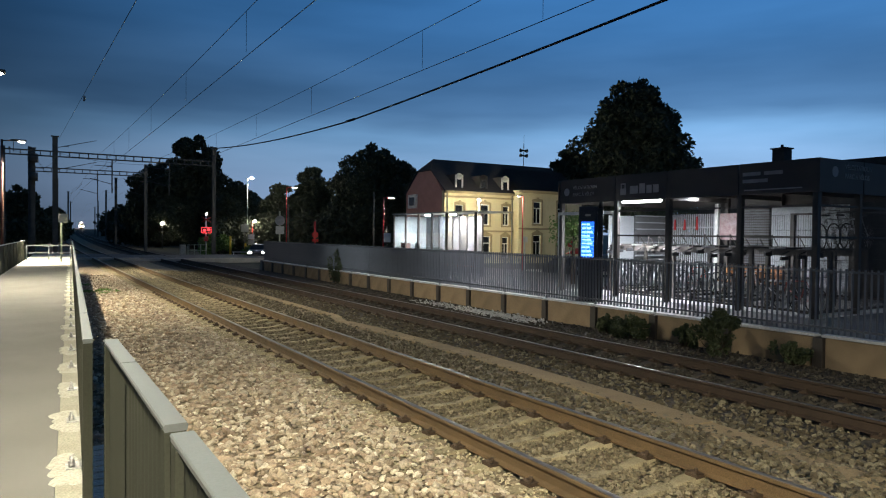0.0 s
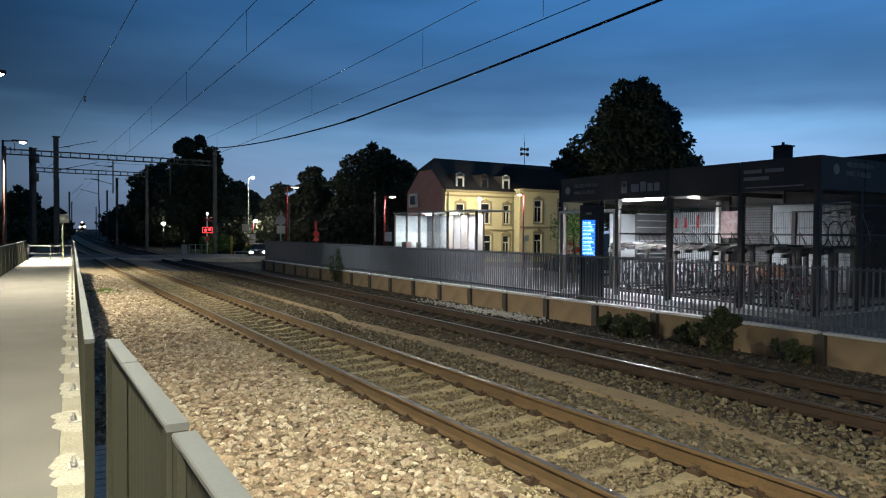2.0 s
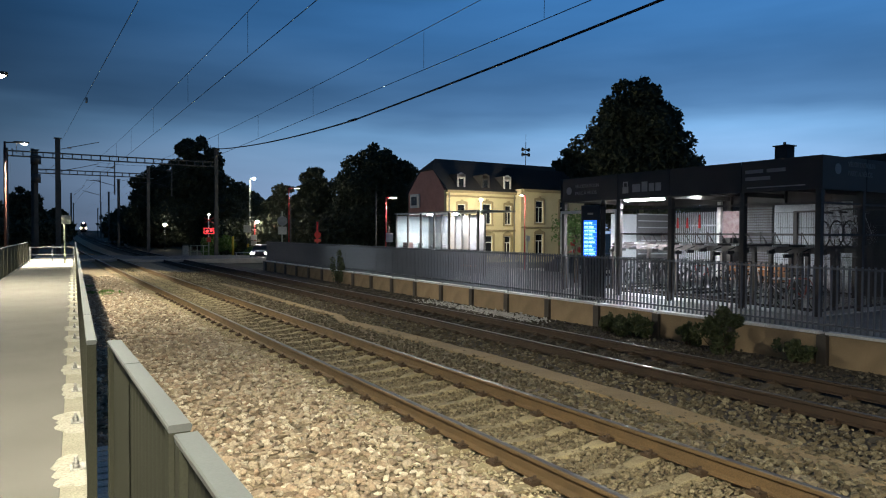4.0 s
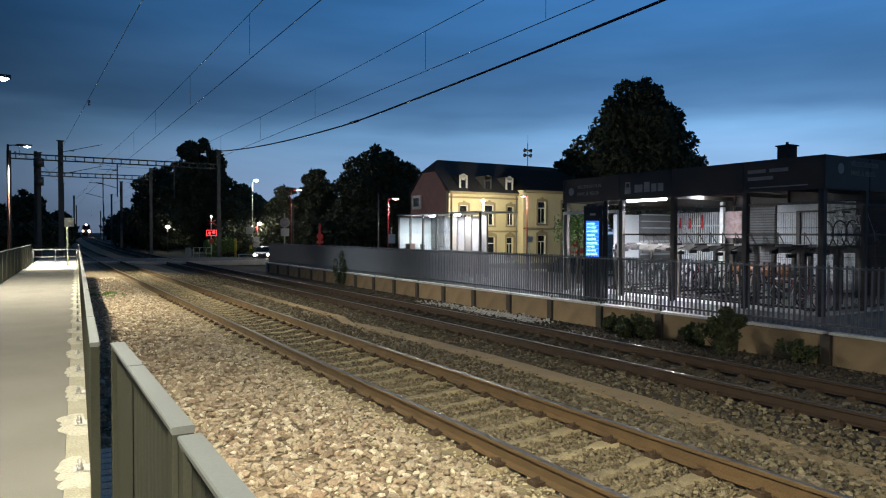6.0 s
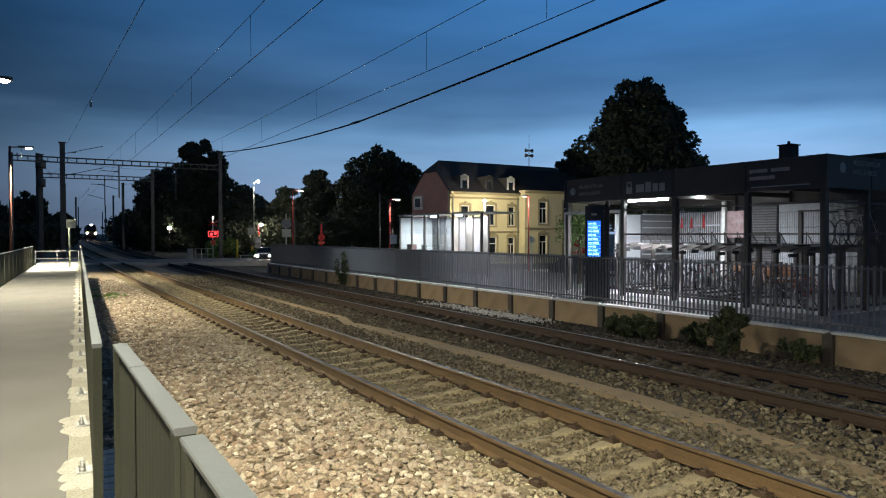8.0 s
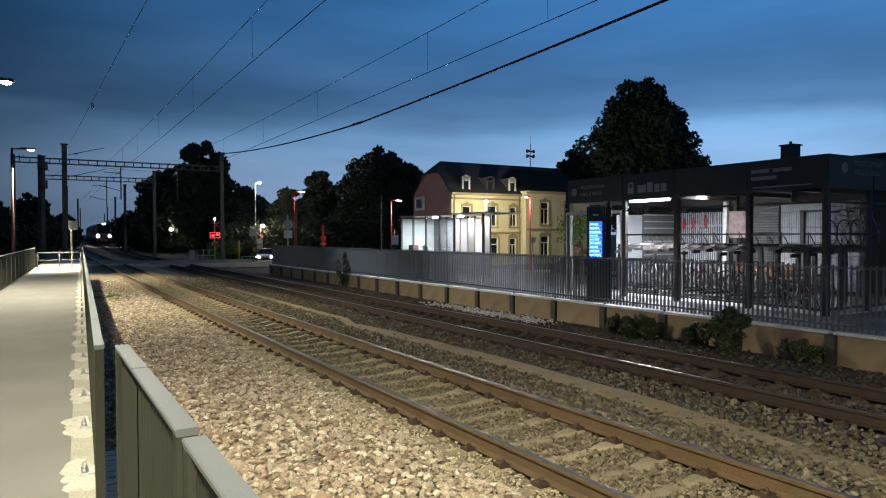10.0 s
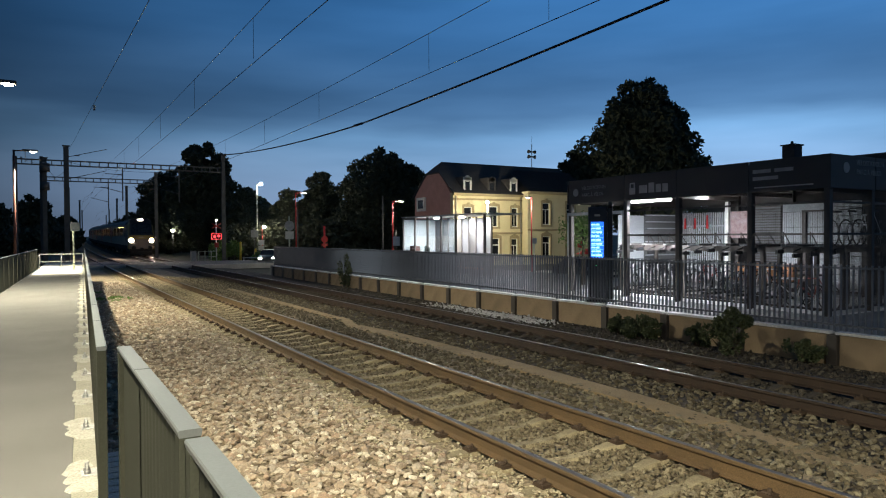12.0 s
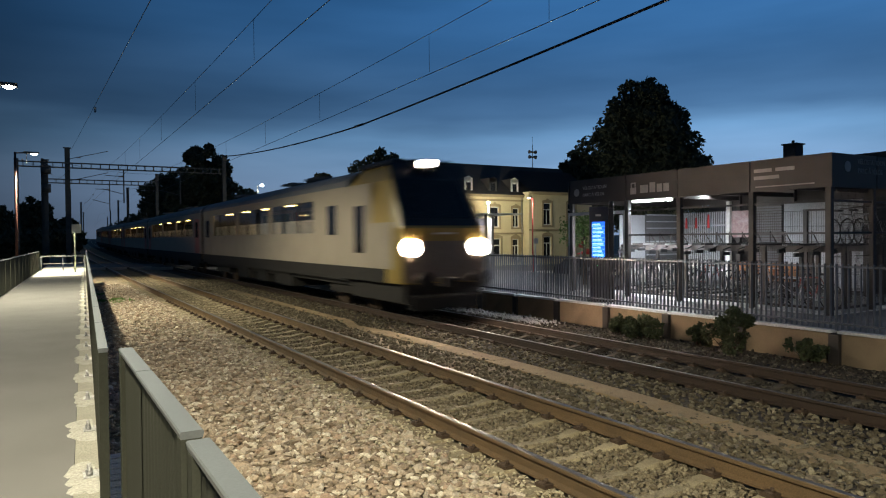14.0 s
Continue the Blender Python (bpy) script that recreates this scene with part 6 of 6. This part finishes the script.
def coach(front, label):
    root = thing("train_coach", label, "train", "train coaches")
    y0 = 3.6 if front else 0.35
    y1 = COACH - 0.35
    nwin = 9
    a = y0 + (2.9 if front else 2.6)
    b = y1 - 2.6
    pitch = (b - a) / nwin
    for s in (-1, 1):
        part("lower_side", side_strip(y0, y1, (FLOOR + 0.104, 2.38), s), M_trainwhite, root)
        part("upper_side", side_strip(y0, y1, (3.50, 3.80), s), M_trainwhite, root)
        part("end_side", side_strip(y0, a, (2.38, 3.50), s), M_trainwhite, root)
        part("end_side", side_strip(b, y1, (2.38, 3.50), s), M_trainwhite, root)
        for i in range(nwin + 1):
            yp = a + pitch * i
            if i % 3 == 0:
                part("pillar", side_strip(max(a, yp - 0.22), min(b, yp + 0.22), (2.38, 3.50), s), M_trainwhite, root)
            else:
                part("pillar", box(s * HALF - 0.05 * (s > 0) - 0.0 * (s < 0), s * HALF + 0.05 * (s < 0), yp - 0.05, yp + 0.05, 2.38, 3.50), M_black, root)
        for i in range(nwin):
            p = part("window_pane", box(s * (HALF - 0.03) - 0.006, s * (HALF - 0.03) + 0.006, a + pitch * i + 0.05, a + pitch * (i + 1) - 0.05, 2.38, 3.50), M_clear, root, "tinted window pane")
            p.visible_shadow = False
        for yd in (y0 + 1.3, y1 - 1.35):
            d = part("door", box(s * (HALF + 0.004) - 0.012, s * (HALF + 0.004) + 0.012, yd - 0.65, yd + 0.65, FLOOR + 0.12, 3.45, 0.006), M_trainred if not front else M_trainwhite, root, "coach door")
            part("door_window", box(s * (HALF + 0.018) - 0.006, s * (HALF + 0.018) + 0.006, yd - 0.4, yd + 0.4, 2.3, 3.25), M_pane, d)
        part("side_stripe", side_strip(y0, y1, (FLOOR - 0.35, FLOOR + 0.10), s), M_under, root)
    arc = [(-HALF, 3.80)] + [(-HALF * math.cos(t), 3.80 + (ROOF - 3.80) * math.sin(t)) for t in (0.3, 0.6, 0.9, 1.2, 1.5708, 1.94, 2.24, 2.54, 2.84)] + [(HALF, 3.80)]
    inner = [(x * 0.95, z - 0.06) for x, z in arc]
    bm = bmesh.new()
    rings = [[bm.verts.new((x, y, z)) for x, z in arc + inner[::-1]] for y in (y0, y1)]
    n = len(rings[0])
    for k in range(n):
        bm.faces.new((rings[0][k], rings[0][(k + 1) % n], rings[1][(k + 1) % n], rings[1][k]))
    bm.faces.new(rings[0])
    bm.faces.new(rings[1][::-1])
    bmesh.ops.recalc_face_normals(bm, faces=bm.faces[:])
    part("roof", bm, M_trainroof, root, "grey curved roof")
    for yy in (8.0, 11.0, 19.5):
        bm = bmesh.new()
        for k in range(5):
            box(-0.8, 0.8, yy + k * 0.3, yy + k * 0.3 + 0.16, ROOF - 0.02, ROOF + 0.07, bm=bm)
        part("roof_grille", bm, M_trainroof, root)
    part("floor", box(-HALF + 0.07, HALF - 0.07, y0, y1, FLOOR - 0.2, FLOOR + 0.6), M_interior, root)
    part("end_wall", box(-HALF + 0.07, HALF - 0.07, y1 - 0.08, y1, FLOOR, 3.85), M_trainwhite, root)
    part("end_wall", box(-HALF + 0.07, HALF - 0.07, a - 0.1, a - 0.04, FLOOR + 0.6, 3.75), M_interior, root)
    part("end_wall", box(-HALF + 0.07, HALF - 0.07, b + 0.04, b + 0.1, FLOOR + 0.6, 3.75), M_interior, root)
    rs = random.Random(2 if front else 5)
    seat = None
    for i in range(nwin * 2):
        for s in (-0.85, 0.85):
            y = a + 0.4 + (b - a - 0.8) * i / (nwin * 2 - 1)
            if seat is None:
                bm = box(-0.45, 0.45, -0.06, 0.06, 0.0, 1.05, 0.03)
                box(-0.45, 0.45, 0.06, 0.5, 0.0, 0.42, 0.03, bm=bm)
                seat = part("seat", bm, M_seat, root)
                seat.matrix_basis = pose(s, y, FLOOR + 0.6)
            else:
                again(seat, root, pose(s, y, FLOOR + 0.6, 0, 0, 180 * (i % 2)))
    for i in range(5):
        y = a + 1.2 + (b - a - 2.4) * i / 4
        for s in (-0.75,):
            part("ceiling_lamp", box(s - 0.10, s + 0.10, y - 0.32, y + 0.32, 3.52, 3.56, 0.008), E_warm, root, "warm glowing ceiling lamp")
    part("ceiling", box(-HALF + 0.08, HALF - 0.08, a, b, 3.66, 3.72), M_interior, root)
    # underframe
    part("underframe", box(-1.25, 1.25, y0, y1, 0.72, FLOOR - 0.21), M_under, root)
    for yy, w in ((9.5, 2.2), (13.0, 1.6), (16.0, 2.0)):
        part("equipment_box", box(-1.3, 1.3, yy, yy + w, 0.35, 0.95, 0.03), M_under, root)
    for yb in (4.2, 22.0):
        bo = part("bogie", box(-1.15, 1.15, yb - 1.6, yb + 1.6, 0.42, 0.70, 0.04), M_under, root)
        for dy in (-1.25, 1.25):
            for s in (-0.75, 0.75):
                part("wheel", disc((s - 0.065, yb + dy, 0.46), 0.46, 0.13, (1, 0, 0), 20), M_clip, bo)
    part("coupler_hood", box(-0.9, 0.9, y1 - 0.02, COACH + 0.02, 1.1, 3.5), M_under, root)
    if front:
        # cab: lofted nose, bluff below, raked above
        def ring(y, w, top, rake):
            pts = []
            for x, z in ((-w, 0.95), (-w, 1.7), (-w, 2.45), (-w * 0.97, 3.2), (-w * 0.90, 3.8), (-w * 0.60, top - 0.10), (0, top), (w * 0.60, top - 0.10), (w * 0.90, 3.8), (w * 0.97, 3.2), (w, 2.45), (w, 1.7), (w, 0.95)):
                pts.append((x, y + rake * max(0, z - 2.45), z))
            return pts
        bm = bmesh.new()
        loops = [ring(0.0, 1.33, 4.36, 0.62), ring(0.22, 1.39, 4.42, 0.60), ring(0.8, HALF, 4.44, 0.42), ring(3.62, HALF, ROOF, 0.0)]
        vs = [[bm.verts.new(p) for p in lp] for lp in loops]
        for p, q in zip(vs, vs[1:]):
            for k in range(len(p) - 1):
                bm.faces.new((p[k], p[k + 1], q[k + 1], q[k]))
        bm.faces.new([vs[0][i] for i in (0, 1, 2, 10, 11, 12)])
        bm.faces.new([vs[0][i] for i in range(2, 11)])
        bmesh.ops.recalc_face_normals(bm, faces=bm.faces[:])
        for f in bm.faces:
            f.smooth = False
        cab = part("cab", bm, M_trainyellow, root, "yellow driving cab with raked front")
        # black windscreen field, following the rake
        def front_patch(x0, x1, z0, z1, off, d=0.012):
            bm = bmesh.new()
            lo = [bm.verts.new((x, 0.62 * max(0, z - 2.45) - off, z)) for x, z in ((x0, z0), (x1, z0), (x1 * 0.9, z1), (x0 * 0.9, z1))]
            hi = [bm.verts.new((v.co.x, v.co.y + d, v.co.z)) for v in lo]
            bm.faces.new(lo)
            for k in range(4):
                bm.faces.new((lo[k], lo[(k + 1) % 4], hi[(k + 1) % 4], hi[k]))
            return bm
        part("black_field", front_patch(-1.28, 1.28, 2.52, 4.34, 0.014), M_black, cab)
        part("windscreen", front_patch(-1.08, 1.08, 2.72, 3.86, 0.028), M_pane, cab, "dark raked windscreen")
        for s in (-1, 1):
            bm = bmesh.new()
            box(s * (HALF + 0.003) - 0.016, s * (HALF + 0.003) + 0.016, 2.3, 3.0, 1.75, 3.15, 0.005, bm=bm)
            part("side_window", bm, M_pane, cab)
            part("cab_side", box(s * (HALF + 0.004) - 0.006, s * (HALF + 0.004) + 0.006, 0.45, 3.62, 1.33, 2.62), M_trainwhite, cab)
            part("cab_side", box(s * (HALF + 0.004) - 0.006, s * (HALF + 0.004) + 0.006, 1.75, 3.62, 2.624, 3.78), M_trainwhite, cab)
            part("cab_skirt", box(s * (HALF + 0.004) - 0.006, s * (HALF + 0.004) + 0.006, 0.80, 3.62, 0.94, 1.326), M_under, cab)
            lm = part("lamp_housing", box(s * 1.08 - 0.24, s * 1.08 + 0.24, -0.03, 0.02, 1.72, 2.12, 0.02), M_black, cab)
            part("headlight", disc((s * 1.08, -0.031, 1.92), 0.23, -0.004, (0, 1, 0), 24), E_head, lm, "dazzling headlight")
            part("buffer", tube((s * 0.87, 0.1, 1.06), (s * 0.87, -0.45, 1.06), 0.10, n=12), M_under, cab)
            part("buffer_plate", disc((s * 0.87, -0.45, 1.06), 0.24, -0.05, (0, 1, 0), 20), M_under, cab)
        part("top_lamp_housing", box(-0.42, 0.42, 1.02, 1.3, 4.20, 4.44, 0.02), M_black, cab)
        part("top_headlight", box(-0.24, 0.24, 1.012, 1.016, 4.25, 4.40), E_head, cab, "dazzling top headlight")
        # lip added to stop the top headlight lighting the black field below
        part("lamp_lip", box(-0.40, 0.40, 0.90, 1.02, 4.19, 4.21), M_black, cab)
        part("roof_cover", box(-0.95, 0.95, 1.30, 3.6, 4.30, 4.46, 0.05), M_black, cab)
        part("nose_stripe", box(-0.30, 0.30, -0.012, -0.002, 2.28, 2.33), M_sign, cab)
        part("lower_nose", box(-1.30, 1.30, -0.014, -0.002, 0.97, 2.10), M_noselow, cab, "greyish lower nose panel")
        part("valance", box(-1.25, 1.25, 0.02, 3.6, 0.40, 0.95, 0.04), M_under, cab)
        part("plough", box(-1.1, 1.1, -0.15, 0.1, 0.22, 0.62, 0.05), M_under, cab)
        part("coupling", box(-0.2, 0.2, -0.35, 0.1, 0.85, 1.1, 0.03), M_under, cab)
    return root


train = [coach(True, "white driving coach with a yellow nose and dazzling headlights")]
mid = coach(False, "pale passenger coach with warm lit windows on the platform track")
train.append(mid)
for i in range(4):
    train.append(copy_thing(mid, pose(0, 0, 0)))


def motions():
    """The train comes down the line at steady speed and passes the platform."""
    SPEED, END_Y = 35.0, 16.2
    for i, c in enumerate(train):
        rows = []
        for k in range(29):
            t = k * 0.5
            y = END_Y + SPEED * (14.0 - t) + COACH * i
            x0, x1 = CX2 + bend(y), CX2 + bend(y + COACH)
            rows.append((t, pose(x0, y, rise(y), math.degrees(math.atan2(rise(y + COACH) - rise(y), COACH)), 0, -math.degrees(math.atan2(x1 - x0, COACH)))))
        walk(c, rows)


motions()
